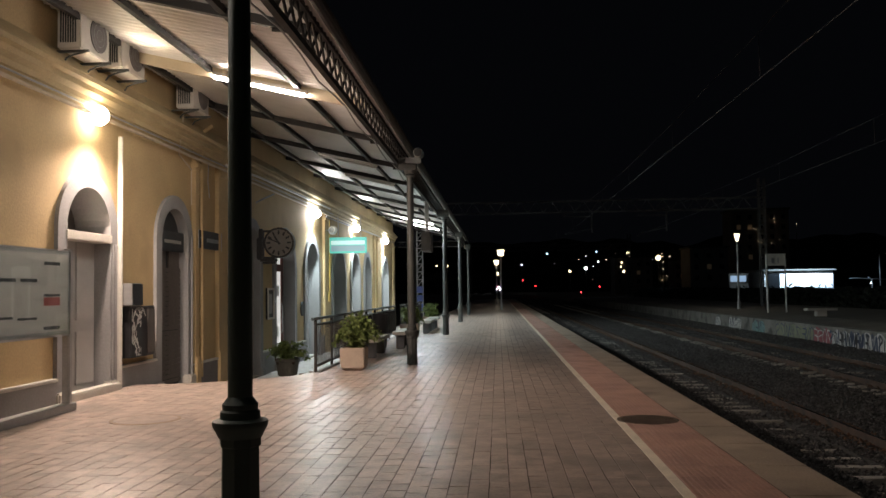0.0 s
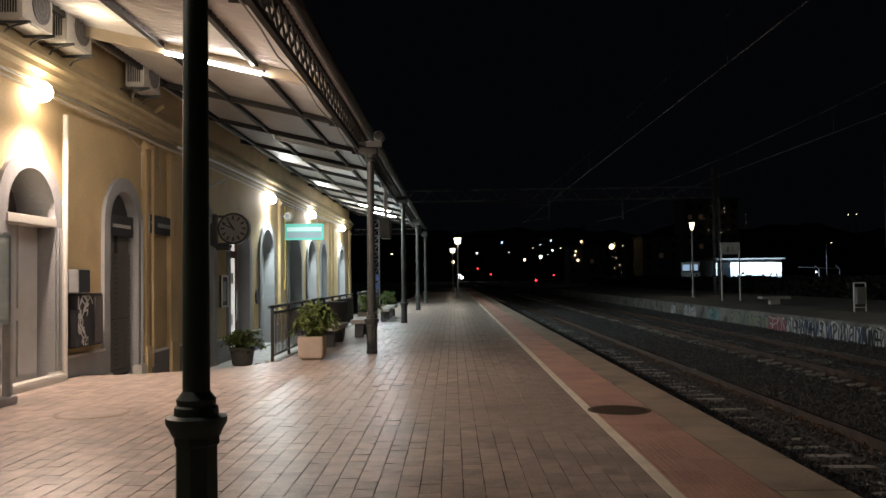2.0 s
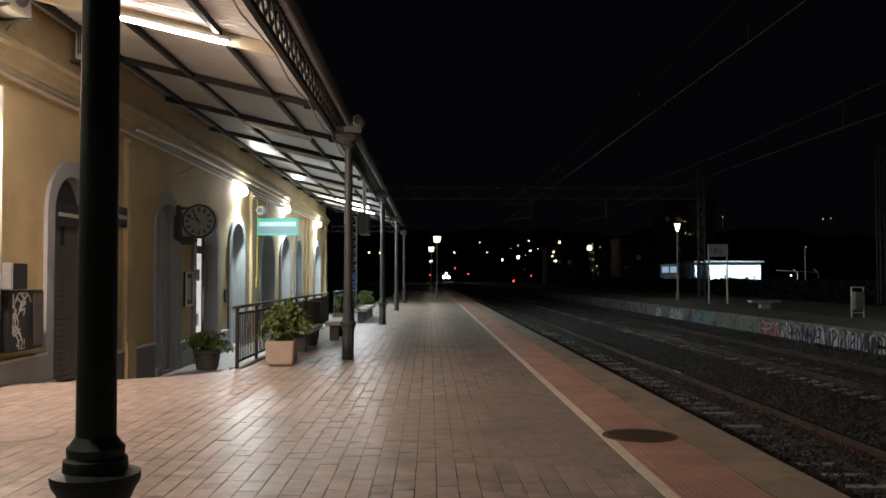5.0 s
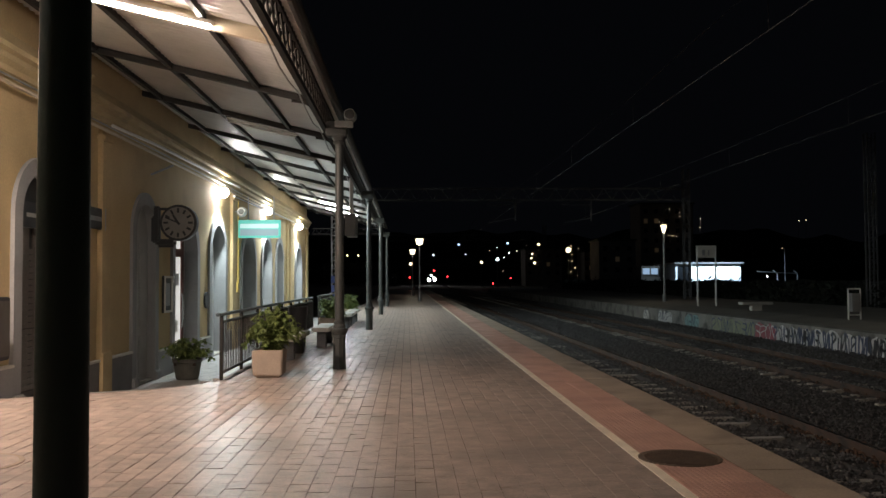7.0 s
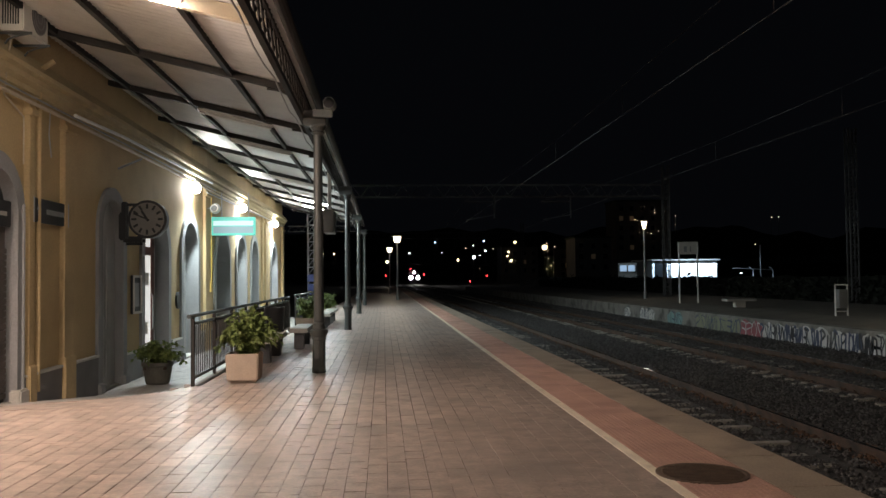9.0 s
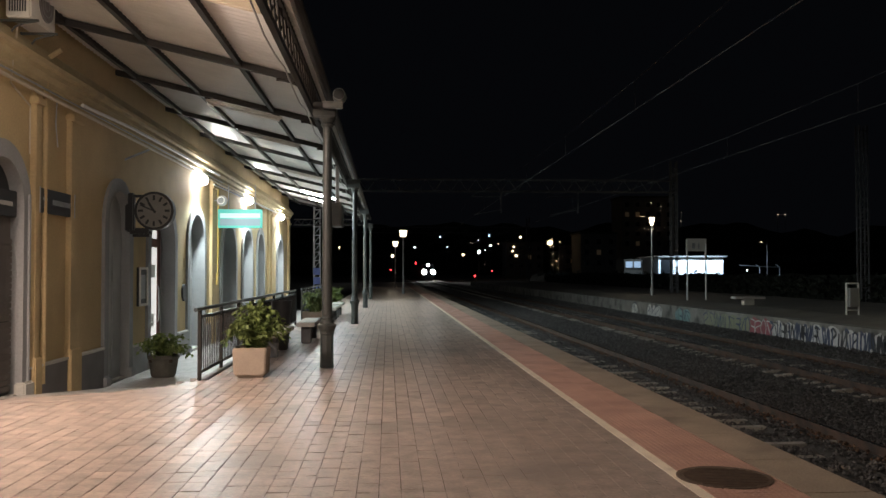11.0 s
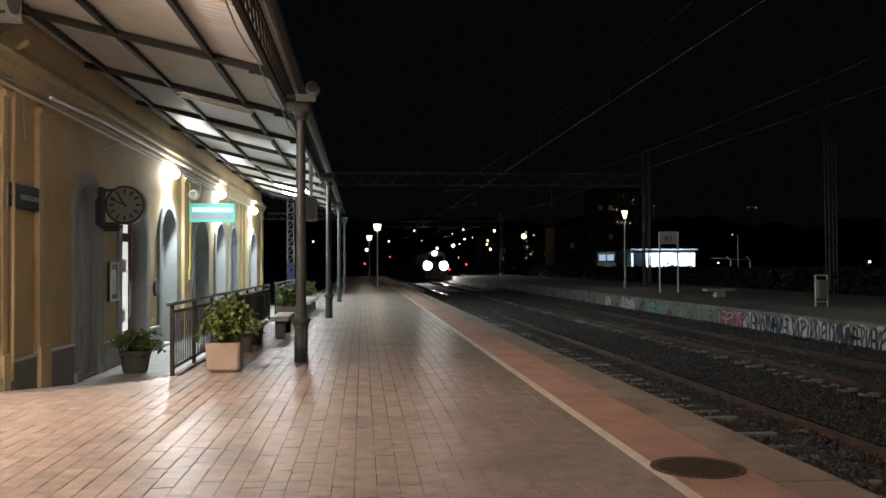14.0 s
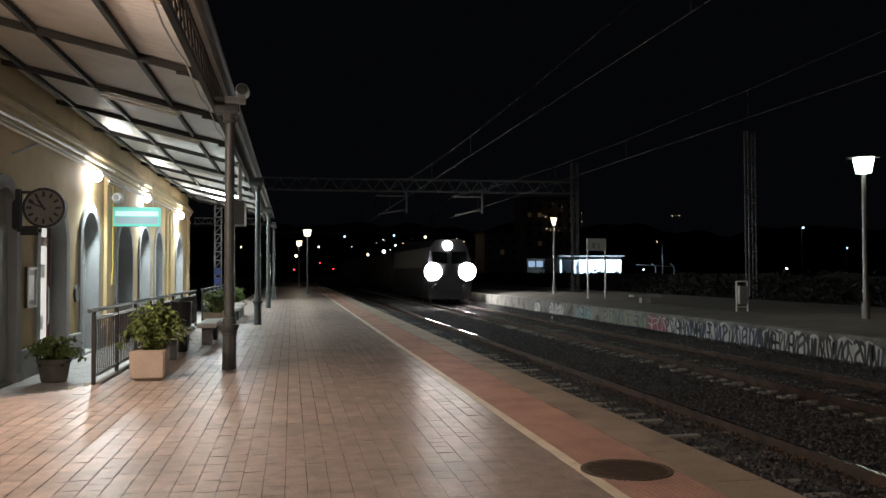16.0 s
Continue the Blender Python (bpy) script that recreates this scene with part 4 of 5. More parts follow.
def planter(x, y, z, w, h, seed, label, r=0.42, fh=0.55, square=True, lean=0.0):
    ob = thing("planter", pose(x, y, z), label, "planter", "planters")
    rng = random.Random(seed)
    b = nb()
    if square:
        k = 0.93
        pts = []
        for s, zz in ((k, 0.03), (1, h), (0.86, h), (0.84, h - 0.08)):
            pts.append([b.verts.new((sx * s * w / 2, sy * s * w / 2, zz)) for sx, sy in ((-1, -1), (1, -1), (1, 1), (-1, 1))])
        for p, q in zip(pts, pts[1:]):
            for i in range(4):
                b.faces.new((p[i], p[(i + 1) % 4], q[(i + 1) % 4], q[i]))
        b.faces.new(pts[0][::-1])
        bmesh.ops.bevel(b, geom=[e for e in b.edges if e.calc_length() < h * 1.2], offset=0.02, segments=2, affect="EDGES")
        box(b, -w * 0.36, w * 0.36, -w * 0.36, w * 0.36, 0, 0.05)
    else:
        lathe(b, [(w * 0.36, 0), (w * 0.40, 0.05), (w * 0.48, h * 0.8), (w * 0.52, h * 0.85), (w * 0.52, h), (w * 0.45, h), (w * 0.44, h - 0.08)], 20)
    part("pot", b, TERRA if square else POT, ob)
    b = nb()
    box(b, -w * 0.38, w * 0.38, -w * 0.38, w * 0.38, h - 0.14, h - 0.08)
    part("soil", b, SOIL, ob)
    b, stems = nb(), nb()
    for dx, dy, kr, kh, n in ((lean, 0.05, 1.0, 1.0, 55), (lean - 0.2, 0.02, 0.7, 0.8, 22), (lean + 0.15, -0.05, 0.75, 0.75, 24)):
        foliage(b, stems, rng, (dx * 0.5, dy, h - 0.1), r * kr, (fh + 0.08) * kh, n, 0.075)
    part("branchwork", stems, LEAF, ob)
    part("leaves", b, LEAF, ob)
    return ob


planter(-2.68, 15.65, 0, 0.47, 0.42, 1, "square cast planter with a bushy green plant", 0.44, 0.62, lean=0.12)
planter(-5.25, 20.85, LOW + 0.002, 0.6, 0.44, 2, "round concrete pot with a low dark shrub by the door", 0.52, 0.42, False)
planter(-2.7, 25.9, 0, 0.56, 0.44, 3, "square planter with a pale leafy plant", 0.38, 0.55, lean=0.08)
planter(-2.65, 33.0, 0, 0.56, 0.44, 4, "square planter with a trailing plant", 0.38, 0.5)


def bench(y, length=1.9, x=-2.44):
    ob = thing("stone_bench", pose(x, y, 0), "pale stone slab bench on two dark supports", "bench", "platform benches")
    b = nb()
    box(b, -0.19, 0.19, 0, length, 0.35, 0.44, 0.015)
    part("slab", b, STONE, ob)
    for s in (0.15, length - 0.4):
        b = nb()
        box(b, -0.10, 0.10, s, s + 0.2, 0, 0.35, 0.015)
        part("support", b, DARKSTEEL, ob)


bench(18.1, 2.0, -2.76), bench(21.0, 1.9, -2.45), bench(28.4), bench(31.0)

ob = thing("litter_bin", pose(-2.9, 20.75, 0), "black metal litter bin beside the bench", "litter bin")
b = nb()
lathe(b, [(0.15, 0.05), (0.17, 0.3), (0.205, 0.87), (0.215, 0.90), (0.19, 0.90), (0.17, 0.6)], 20)
part("bin_body", b, BLACK, ob, smooth=True)
b = nb()
lathe(b, [(0.16, 0), (0.1, 0.06)], 12)
part("foot", b, IRON, ob)
ob = thing("litter_bin", pose(-3.0, 29.0, 0), "black metal litter bin on the platform", "litter bin")
b = nb()
lathe(b, [(0.20, 0.0), (0.24, 0.3), (0.28, 0.85), (0.29, 0.88), (0.26, 0.88), (0.24, 0.6)], 20)
part("bin_body", b, BLACK, ob, smooth=True)

ob = thing("security_camera", pose(-1.50, 16.4, 4.16), "round security camera on the canopy column", "camera")
b = nb()
bmesh.ops.create_cone(b, cap_ends=True, segments=24, radius1=0.105, radius2=0.09, depth=0.24, matrix=pose(0, 0, 0, 90, 0, 0))
part("housing", b, STEEL, ob)
b = nb()
bmesh.ops.create_cone(b, cap_ends=True, segments=24, radius1=0.08, radius2=0.08, depth=0.01, matrix=pose(0, -0.125, 0, 90, 0, 0))
part("lens", b, BLACK, ob)
b = nb()
box(b, -0.25, 0.05, -0.05, 0.05, -0.2, -0.09, 0.01)
part("mount", b, STEEL, ob)

ob = thing("hanging_sign", pose(-1.98, 23.5, 2.56), "dark boxed platform sign hung on three pale rods", "sign")
b = nb()
box(b, -0.13, 0.13, 0, 1.0, 0, 0.55, 0.015)
part("panel", b, IRON, ob)
for y in (0.08, 0.5, 0.92):
    b = nb()
    rod(b, (0, y, 0.55), (0, y, 1.86), 0.022)
    part("hanger", b, WHITE, ob)

# ---- opposite platform things ----


def lantern_post(x, y, z, tall=3.9, k=1.0):
    ob = thing("lantern_post", pose(x, y, z), "slim platform lamp post with a lit lantern", "lamp post", "platform lanterns")
    b = nb()
    lathe(b, [(0.10, 0), (0.10, 0.4), (0.065, 0.46), (0.05, tall - 0.41)], 12)
    part("pole", b, STEEL, ob)
    b = nb()
    lathe(b, [(0.06, tall - 0.43), (0.19 * k, tall - 0.012 - 0.39 * k), (0.265 * k, tall - 0.012)], 16)
    part("lantern_glass", b, GLOW_LANTERN_COOL if y < 30 else GLOW_LANTERN, ob, "glowing lantern glass")
    b = nb()
    lathe(b, [(0.41 * k, tall - 0.01), (0.405 * k, tall + 0.02), (0.16 * k, tall + 0.06), (0.03, tall + 0.085)], 20)
    part("lantern_roof", b, IRON, ob)


for x, y, z in LANTERNS:
    lantern_post(x, y, z, 4.22 if x > 9 else 4.25, 0.6 if 40 < y < 50 else 1.0)

OPP_S = 0.178
ob = thing("platform_sign", pose(12.85, 41.3, OPP_S), "pale station sign panel on two posts", "sign")
for s in (0.0, 0.86):
    b = nb()
    rod(b, (s, 0, 0), (s, 0, 2.76), 0.042)
    part("post", b, WHITE, ob)
b = nb()
box(b, -0.05, 0.91, -0.03, 0.03, 2.23, 2.8, 0.01)
part("panel", b, AC, ob)
b = nb()
box(b, 0.22, 0.36, -0.04, -0.034, 2.34, 2.6)
part("sign_bar", b, STEEL, ob)
b = nb()
box(b, 0.5, 0.56, -0.04, -0.034, 2.34, 2.6)
part("sign_bar", b, STEEL, ob)

ob = thing("stone_bench", pose(13.15, 35.5, OPP_S), "pale stone bench with one central support", "bench")
b = nb()
box(b, -0.6, 0.6, -0.25, 0.25, 0.24, 0.33, 0.015)
part("slab", b, STONE, ob)
b = nb()
box(b, -0.2, 0.2, -0.15, 0.15, 0, 0.24, 0.015)
part("support", b, STONE, ob)

ob = thing("litter_bin", pose(13.1, 28.0, OPP_S), "grey litter bin hung between two posts", "litter bin")
for s in (-0.19, 0.19):
    b = nb()
    rod(b, (s, 0, 0), (s, 0, 0.94), 0.026)
    part("post", b, WHITE, ob)
b = nb()
rod(b, (-0.19, 0, 0.94), (0.19, 0, 0.94), 0.024)
part("top_rail", b, WHITE, ob)
b = nb()
rod(b, (-0.19, 0, 0.14), (0.19, 0, 0.14), 0.018)
part("bottom_rail", b, WHITE, ob)
b = nb()
box(b, -0.14, 0.14, -0.12, 0.12, 0.24, 0.8, 0.02)
part("bin_body", b, STEEL, ob)

# graffiti on the opposite face: sprayed strokes
rng = random.Random(11)
graf = thing("graffiti", pose(OPP_X - 0.004, 0, 0), "sprayed graffiti strokes on the platform face", "graffiti")
SCRAWLS = [[(0, 0), (0, 1), (0.8, 0), (0.8, 1)], [(0.9, 0.85), (0.4, 1), (0, 0.75), (0.8, 0.4), (0.7, 0), (0, 0.1)], [(0.4, 0), (0, 0.5), (0.4, 1), (0.9, 0.5), (0.4, 0)],
           [(0, 0.9), (0.9, 1), (0.1, 0), (1, 0.1)], [(0, 0), (0.2, 1), (0.45, 0.3), (0.7, 1), (0.9, 0)], [(0.7, 1), (0, 0.9), (0.1, 0.5), (0.7, 0.55), (0.1, 0.45), (0, 0), (0.8, 0.05)], [(0, 1), (0.1, 0.1), (0.7, 0), (0.8, 0.9)]]
y = 19.0
while y < 47:
    w = rng.uniform(0.5, 1.0)
    col = "white" if y < 28.8 else "red" if y < 30.6 else "green" if y < 34 else "teal" if 36 < y < 37.6 else "bare"
    if col == "bare" and rng.random() < 0.6:
        y += w
        continue
    col = "white" if col == "bare" else col
    b = nb()
    n = 14
    c = (y + w / 2, -0.33)
    ring = [b.verts.new((0.0, c[0] + w * 0.55 * math.cos(6.283 * i / n) * rng.uniform(0.8, 1.1), c[1] + 0.33 * math.sin(6.283 * i / n) * rng.uniform(0.8, 1.1))) for i in range(n)]
    b.faces.new(ring)
    part("fill", b, SPRAY[col], graf)
    strokes = 4 if y < 29 else 2
    for q in range(strokes):
        b = nb()
        left = c[0] + (q / strokes - 0.5) * w * 0.95
        shape = rng.choice(SCRAWLS)
        tall, wide, slant = rng.uniform(0.42, 0.6), w / strokes * rng.uniform(0.8, 1.35), rng.uniform(-0.1, 0.1)
        p = [(left + wide * u + slant * v + rng.uniform(-0.015, 0.015), c[1] + tall * (v - 0.5) + rng.uniform(-0.02, 0.02)) for u, v in shape]
        ribbon(b, p, rng.uniform(0.024, 0.042) if y < 29 else rng.uniform(0.014, 0.026), -0.003 - 0.002 * q)
        part("stroke", b, SPRAY[("black" if y < 23.5 else rng.choice(("black", "blue", "blue")))] if col == "white" else SPRAY["white" if col == "red" else "blue"], graf)
    y += w * 0.92

# ---- overhead line ----


def mast(x, y, z0, height, label, metal=None):
    metal = metal or DARKSTEEL
    ob = thing("overhead_mast", pose(x, y, z0), label, "mast", "overhead masts")
    for sx in (-0.18, 0.18):
        for sy in (-0.15, 0.15):
            b = nb()
            box(b, sx - 0.03, sx + 0.03, sy - 0.03, sy + 0.03, 0, height)
            part("leg", b, metal, ob)
    z = 0.3
    while z < height - 0.5:
        for sy in (-0.15, 0.15):
            b = nb()
            rod(b, (-0.18, sy, z), (0.18, sy, z + 0.45), 0.016, n=5)
            part("brace", b, metal, ob)
        b = nb()
        box(b, -0.18, 0.18, -0.16, -0.13, z + 0.42, z + 0.48)
        part("rung", b, metal, ob)
        z += 0.5
    return ob


mast(-4.95, 54, -0.6, 7.6, "galvanised lattice overhead line mast beyond the building", STEEL)
mast(20.4, 40.0, 0, 8.0, "galvanised lattice overhead line mast")
mast(16.6, 54.0, 0, 8.2, "galvanised lattice overhead line mast")
mast(16.6, 108.0, 0, 8.2, "galvanised lattice overhead line mast")
mast(-3.5, 108.0, 0, 8.2, "galvanised lattice overhead line mast")
b2 = thing("mast_panel", pose(-4.95, 53.84, 0), "blue painted ladder guard on a mast", "panel")
for z in (0.2, 0.75, 1.3):
    bb = nb()
    box(bb, -0.2, 0.2, -0.03, 0.0, z, z + 0.42)
    part("panel", bb, BLUEPAINT, b2)
for y in (54.0, 108.0):
    ob = thing("gantry", pose(0, y, 0), "lattice overhead line gantry across the tracks", "gantry", "gantries")
    for z in (6.3, 7.0):
        b = nb()
        box(b, -5.2, 16.8, -0.05, 0.05, z - 0.05, z + 0.05)
        part("chord", b, DARKSTEEL, ob)
    b = nb()
    x = -5.0
    while x < 16:
        rod(b, (x, 0, 6.3), (x + 0.5, 0, 7.0), 0.025, n=5)
        rod(b, (x + 0.5, 0, 7.0), (x + 1.0, 0, 6.3), 0.025, n=5)
        x += 1.0
    part("lattice", b, DARKSTEEL, ob)
    for cx in TRACKS:
        b = nb()
        path_rod(b, [(cx + 1.8, 0, 6.3), (cx + 1.8, 0, 5.0)], 0.05)
        path_rod(b, [(cx + 1.8, 0, 6.0), (cx, 0, 6.0)], 0.03)
        path_rod(b, [(cx + 1.8, 0, 5.2), (cx + 0.1, 0, 4.9)], 0.025)
        part("cantilever", b, DARKSTEEL, ob)
WIRE = mat("copper_wire", (0.06, 0.058, 0.056), 0.65, metal=0.3, vary=0.1, bump=0)
for cx in TRACKS:
    ob = thing("overhead_wires", pose(cx, 0, 0), "contact and catenary wires over a track", "wire", "overhead wires")
    for z, sag, r in ((4.75, 0.0, 0.008), (6.05, 0.75, 0.007)):
        b = nb()
        pts = []
        for k in range(-1, 9):
            for j in range(8):
                u = j / 8
                yy = 54 * (k + u)
                pts.append((bend(yy), yy, z - 4 * sag * u * (1 - u)))
        path_rod(b, pts, r, 5)
        part("wire", b, WIRE, ob)
    for k in range(-1, 4):
        for j in range(1, 8):
            u = j / 8
            b = nb()
            rod(b, (0, 54 * (k + u), 4.75), (0, 54 * (k + u), 6.05 - 3 * u * (1 - u)), 0.005, n=4)
            part("dropper", b, WIRE, ob)

# ---- distance ----
rng = random.Random(7)


def ridge(name, y, x0, x1, z, amp, seed, label):
    r = random.Random(seed)
    verts, faces = [], []
    n = 160
    for i in range(n + 1):
        x = x0 + (x1 - x0) * i / n
        h = z + amp * (noise.noise((i * 0.09, seed, 0)) + 0.5 * noise.noise((i * 0.35, seed, 3))) + r.uniform(-0.06, 0.06) * amp
        verts += [(x, y, -2), (x, y + 1.0, h * 0.6), (x, y + 25, h)]
    for i in range(n):
        for q in (0, 1):
            faces.append((3 * i + q, 3 * i + 3 + q, 3 * i + 4 + q, 3 * i + 1 + q))
    return tagged(quads(name, verts, faces, TREE), label, "hill", kind="structure")


ridge("hill", 900, -900, 1200, 52, 17, 1, "dark wooded hillside behind the town")
ridge("hill", 620, -700, 1000, 17, 8, 2, "dark tree line at the edge of town")


def hedge(name, x0, x1, y0, y1, h, count, seed, label, leaf=1.0):
    r = random.Random(seed)
    b = nb()
    for _ in range(count):
        u = r.random()
        p = Vector((x0 + (x1 - x0) * u + r.uniform(-0.7, 0.7), y0 + (y1 - y0) * u + r.uniform(-0.7, 0.7), r.uniform(-0.4, h) * r.uniform(0.7, 1.2)))
        d = Vector((r.uniform(-1, 1), r.uniform(-1, 1), r.uniform(-0.6, 1))).normalized()
        s = d.orthogonal().normalized()
        k = r.uniform(0.25, 0.6) * leaf
        b.faces.new([b.verts.new(p), b.verts.new(p + d * k + s * k * 0.4), b.verts.new(p + d * 2 * k), b.verts.new(p + d * k - s * k * 0.4)])
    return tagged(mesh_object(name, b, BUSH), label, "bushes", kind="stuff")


# added screen of foliage that blocks the train's lights until it rounds the curve
hedge("trees", -30, 0.2, 300, 300, 7.0, 2600, 5, "added dark tree screen hiding the train before the curve")
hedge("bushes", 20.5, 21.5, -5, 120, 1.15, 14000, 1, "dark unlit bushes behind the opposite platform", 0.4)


# solid core added to the bushes so they cover the depot's lower wall
verts, faces = [], []
for k in range(140):
    y = -6 + 1.0 * k
    top = 1.28 + 0.22 * noise.noise((y * 0.35, 2, 0)) + 0.12 * noise.noise((y * 1.7, 5, 0))
    verts += [(20.8, y, -0.2), (21.4, y, top * 0.7), (22.2, y, top), (23.5, y, top * 0.9), (24.5, y, -0.5)]
for k in range(139):
    for q in range(4):
        faces.append((5 * k + q, 5 * k + q + 1, 5 * k + q + 6, 5 * k + q + 5))
tagged(quads("hedge_bank", verts, faces, BUSH), "dark solid core added inside the bushes behind the opposite platform", "bank", kind="structure")


def far_light(px, pz, dist, r, material, name="town_light"):
    """A far lamp on a thin pole, seen along a bearing (sideways and upward, per metre ahead)."""
    x, z = px * dist, 1.45 + pz * dist
    ob = thing(name, pose(x, dist, -1), "far point of light in the town at night" if name == "town_light" else "far red railway signal lamp", "street light" if name == "town_light" else "signal", "town lights" if name == "town_light" else "signals")
    b = nb()
    ball(b, (0, 0, z + 1), r, detail=1)
    part("lamp_head", b, material, ob)
    b = nb()
    rod(b, (0, 0.3, 0), (0, 0.3, z + 1), 0.06, n=5)
    part("pole", b, IRON, ob)


F = 1500.0
VX, VY = 675.0, 477.0


def seen(px, py):
    return (px - VX) / F * 1.0, (VY - py) / F


# lamps of the town by bearing (sideways and upward, per metre ahead)
BRIGHT = [(0.0844, 0.0201, 0.42, GLOW_TOWN), (0.1032, 0.0234, 0.55, GLOW_TOWNW), (0.152, 0.0407, 0.42, GLOW_TOWN), (0.147, 0.0188, 0.42, GLOW_TOWN), (0.187, 0.0342, 0.85, GLOW_TOWN), (0.2544, 0.037, 0.42, GLOW_TOWN)]
for u, v, r, m in BRIGHT:
    far_light(u, v, 250, r, m)
SMALL = [(0.0583, 0.0409, GLOW_BLUE), (0.0284, 0.0287, GLOW_TOWNW), (0.1158, 0.0424, GLOW_BLUE), (0.1449, 0.0293, GLOW_TOWN), (0.1437, 0.0245, GLOW_TOWN), (0.2072, 0.0224, GLOW_TOWN), (0.2802, 0.0161, GLOW_TOWNW),
         (0.426, 0.0016, GLOW_TOWNW), (-0.0719, 0.0287, GLOW_TOWN), (-0.0591, 0.0285, GLOW_TOWN), (0.1176, 0.0308, GLOW_TOWNW), (0.2054, 0.0186, GLOW_TOWN)]
for u, v, m in SMALL:
    far_light(u, v, 300, 0.34, m)
TINY = [(0.0668, 0.0292), (0.0948, 0.0336), (0.1035, 0.0374), (0.127, 0.0331), (0.157, 0.0319), (0.1568, 0.025), (0.1797, 0.0323), (0.2004, 0.0354), (0.196, 0.0129), (0.1993, 0.0097), (0.2079, 0.0089), (0.2129, 0.006),
        (0.1118, 0.0256), (0.4654, 0.0684), (0.4748, 0.0688), (0.4447, 0.0357), (0.148, 0.035), (0.154, 0.036), (0.191, 0.039), (0.205, 0.0115)]
for u, v in TINY:
    far_light(u, v, 330, 0.17, rng.choice((GLOW_TOWN, GLOW_TOWNW)))
for u, v, d, r, m in ((0.0, 0.0185, 150, 0.3, GLOW_LANTERN), (0.58, 0.0023, 60, 0.09, GLOW_TOWNW), (0.62, 0.053, 90, 0.14, GLOW_BLUE), (0.69, 0.028, 120, 0.12, GLOW_BLUE)):
    far_light(u, v, d, r, m)
for u, v, d in ((0.0291, 0.0105, 260), (0.0444, 0.0036, 240), (0.0971, -0.0045, 200), (0.1183, 0.0015, 240), (0.0, 0.0026, 240)):
    far_light(u, v, d, 0.2, GLOW_RED, "railway_signal")
# the tall block's few lit windows and lit balcony row, as balls on poles
for u, v in ((0.3087, 0.0821), (0.3204, 0.0777), (0.3206, 0.0736), (0.2963, 0.0664), (0.2997, 0.0653), (0.3455, 0.0707), (0.3451, 0.0603), (0.3009, 0.0514), (0.306, 0.0503), (0.3111, 0.0509), (0.3161, 0.0494), (0.3246, 0.0527)):
    far_light(u, v, 258, 0.085, GLOW_TOWN)
# many faint lights among the houses
for _ in range(26):
    far_light(rng.gauss(rng.choice((0.15, 0.20)), 0.014), rng.uniform(0.004, 0.04), 330, rng.uniform(0.06, 0.11), GLOW_TOWN)


def house(px0, px1, py0, py1, d, seed, floors=3):
    """A far unlit house with its windows."""
    r = random.Random(seed)
    (u0, v1), (u1, v0) = seen(px0, py0), seen(px1, py1)
    x0, x1, z0, z1 = u0 * d, u1 * d, -1, 1.45 + v1 * d
    ob = thing("apartment_house", pose((x0 + x1) / 2, d, -1), "dark far apartment house with few lit windows", "house", "town houses")
    w, h = x1 - x0, z1 + 1
    b = nb()
    box(b, -w / 2, w / 2, 0, 12, 0, h)
    wall = part("wall", b, RENDERED, ob)
    b = nb()
    box(b, -w / 2 - 0.4, w / 2 + 0.4, -0.4, 12.4, h, h + 0.5)
    part("roof", b, TREE, ob)
    n = max(3, int(w / 3.2))
    for f in range(floors):
        for k in range(n):
            b = nb()
            x, z = -w / 2 + (k + 0.5) * w / n, h - 2.2 - f * 3.0
            box(b, x - 0.6, x + 0.6, -0.06, 0.0, z - 0.7, z + 0.7)
            part("window", b, GLOW_WINDOW if r.random() < 0.08 else WINDSCREEN, ob)


house(1085, 1180, 345, 470, 260, 3, 5)
house(1010, 1075, 410, 470, 240, 4, 3)
house(880, 945, 425, 470, 300, 5, 3)
house(985, 1008, 430, 470, 280, 6, 3)

# lit white depot beyond the opposite platform
ob = thing("depot_building", pose(36, 110, -1), "low flat-roofed white building under floodlights", "building")
b = nb()
box(b, -2.2, 6.3, 0, 8, 0, 4.3)
part("wall", b, WHITEWALL, ob, "floodlit white wall")
b = nb()
box(b, -2.5, 6.5, -0.6, 8.3, 4.3, 4.5)
part("roof", b, IRON, ob)
b = nb()
box(b, -1.9, -0.3, -0.05, 0.0, 2.0, 4.0)
part("window", b, WINDSCREEN, ob)
ob = thing("depot_building", pose(30.5, 112, -1), "small lit kiosk beside the white building", "building")
b = nb()
box(b, -0.6, 1.9, 0, 4, 0, 4.1)
part("wall", b, RENDERED, ob)
for s in (-0.4, 0.7):
    b = nb()
    box(b, s, s + 0.9, -0.05, -0.003, 3.0, 3.8)
    part("window", b, GLOW_KIOSK, ob, "pale lit window")
data = bpy.data.lights.new("depot_floodlight", "AREA")
data.energy, data.color, data.shape, data.size, data.size_y = 1150, (0.62, 0.83, 1.0), "RECTANGLE", 8, 0.2
fl = new("depot_floodlight", data)
fl.matrix_world = look((38.5, 107.6, 4.4), (38.5, 110, 1.6))
# low rail and poles beside the depot, without lamps
ob = thing("depot_rail", pose(46.2, 108, -1), "low pale rail on short posts with a tall pole by the depot", "mast")
for s in (0, 2.6):
    b = nb()
    path_rod(b, [(s, 0, 0), (s, 0, 3.0), (s - 0.5, 0, 3.4)], 0.06)
    part("pole", b, WHITEWALL, ob)
b = nb()
rod(b, (-2.6, 0, 3.25), (2.6, 0, 3.0), 0.06)
part("rail", b, STEEL, ob)
b = nb()
rod(b, (1.0, 0, 0), (1.0, 0, 6.2), 0.06)
part("tall_pole", b, STEEL, ob)

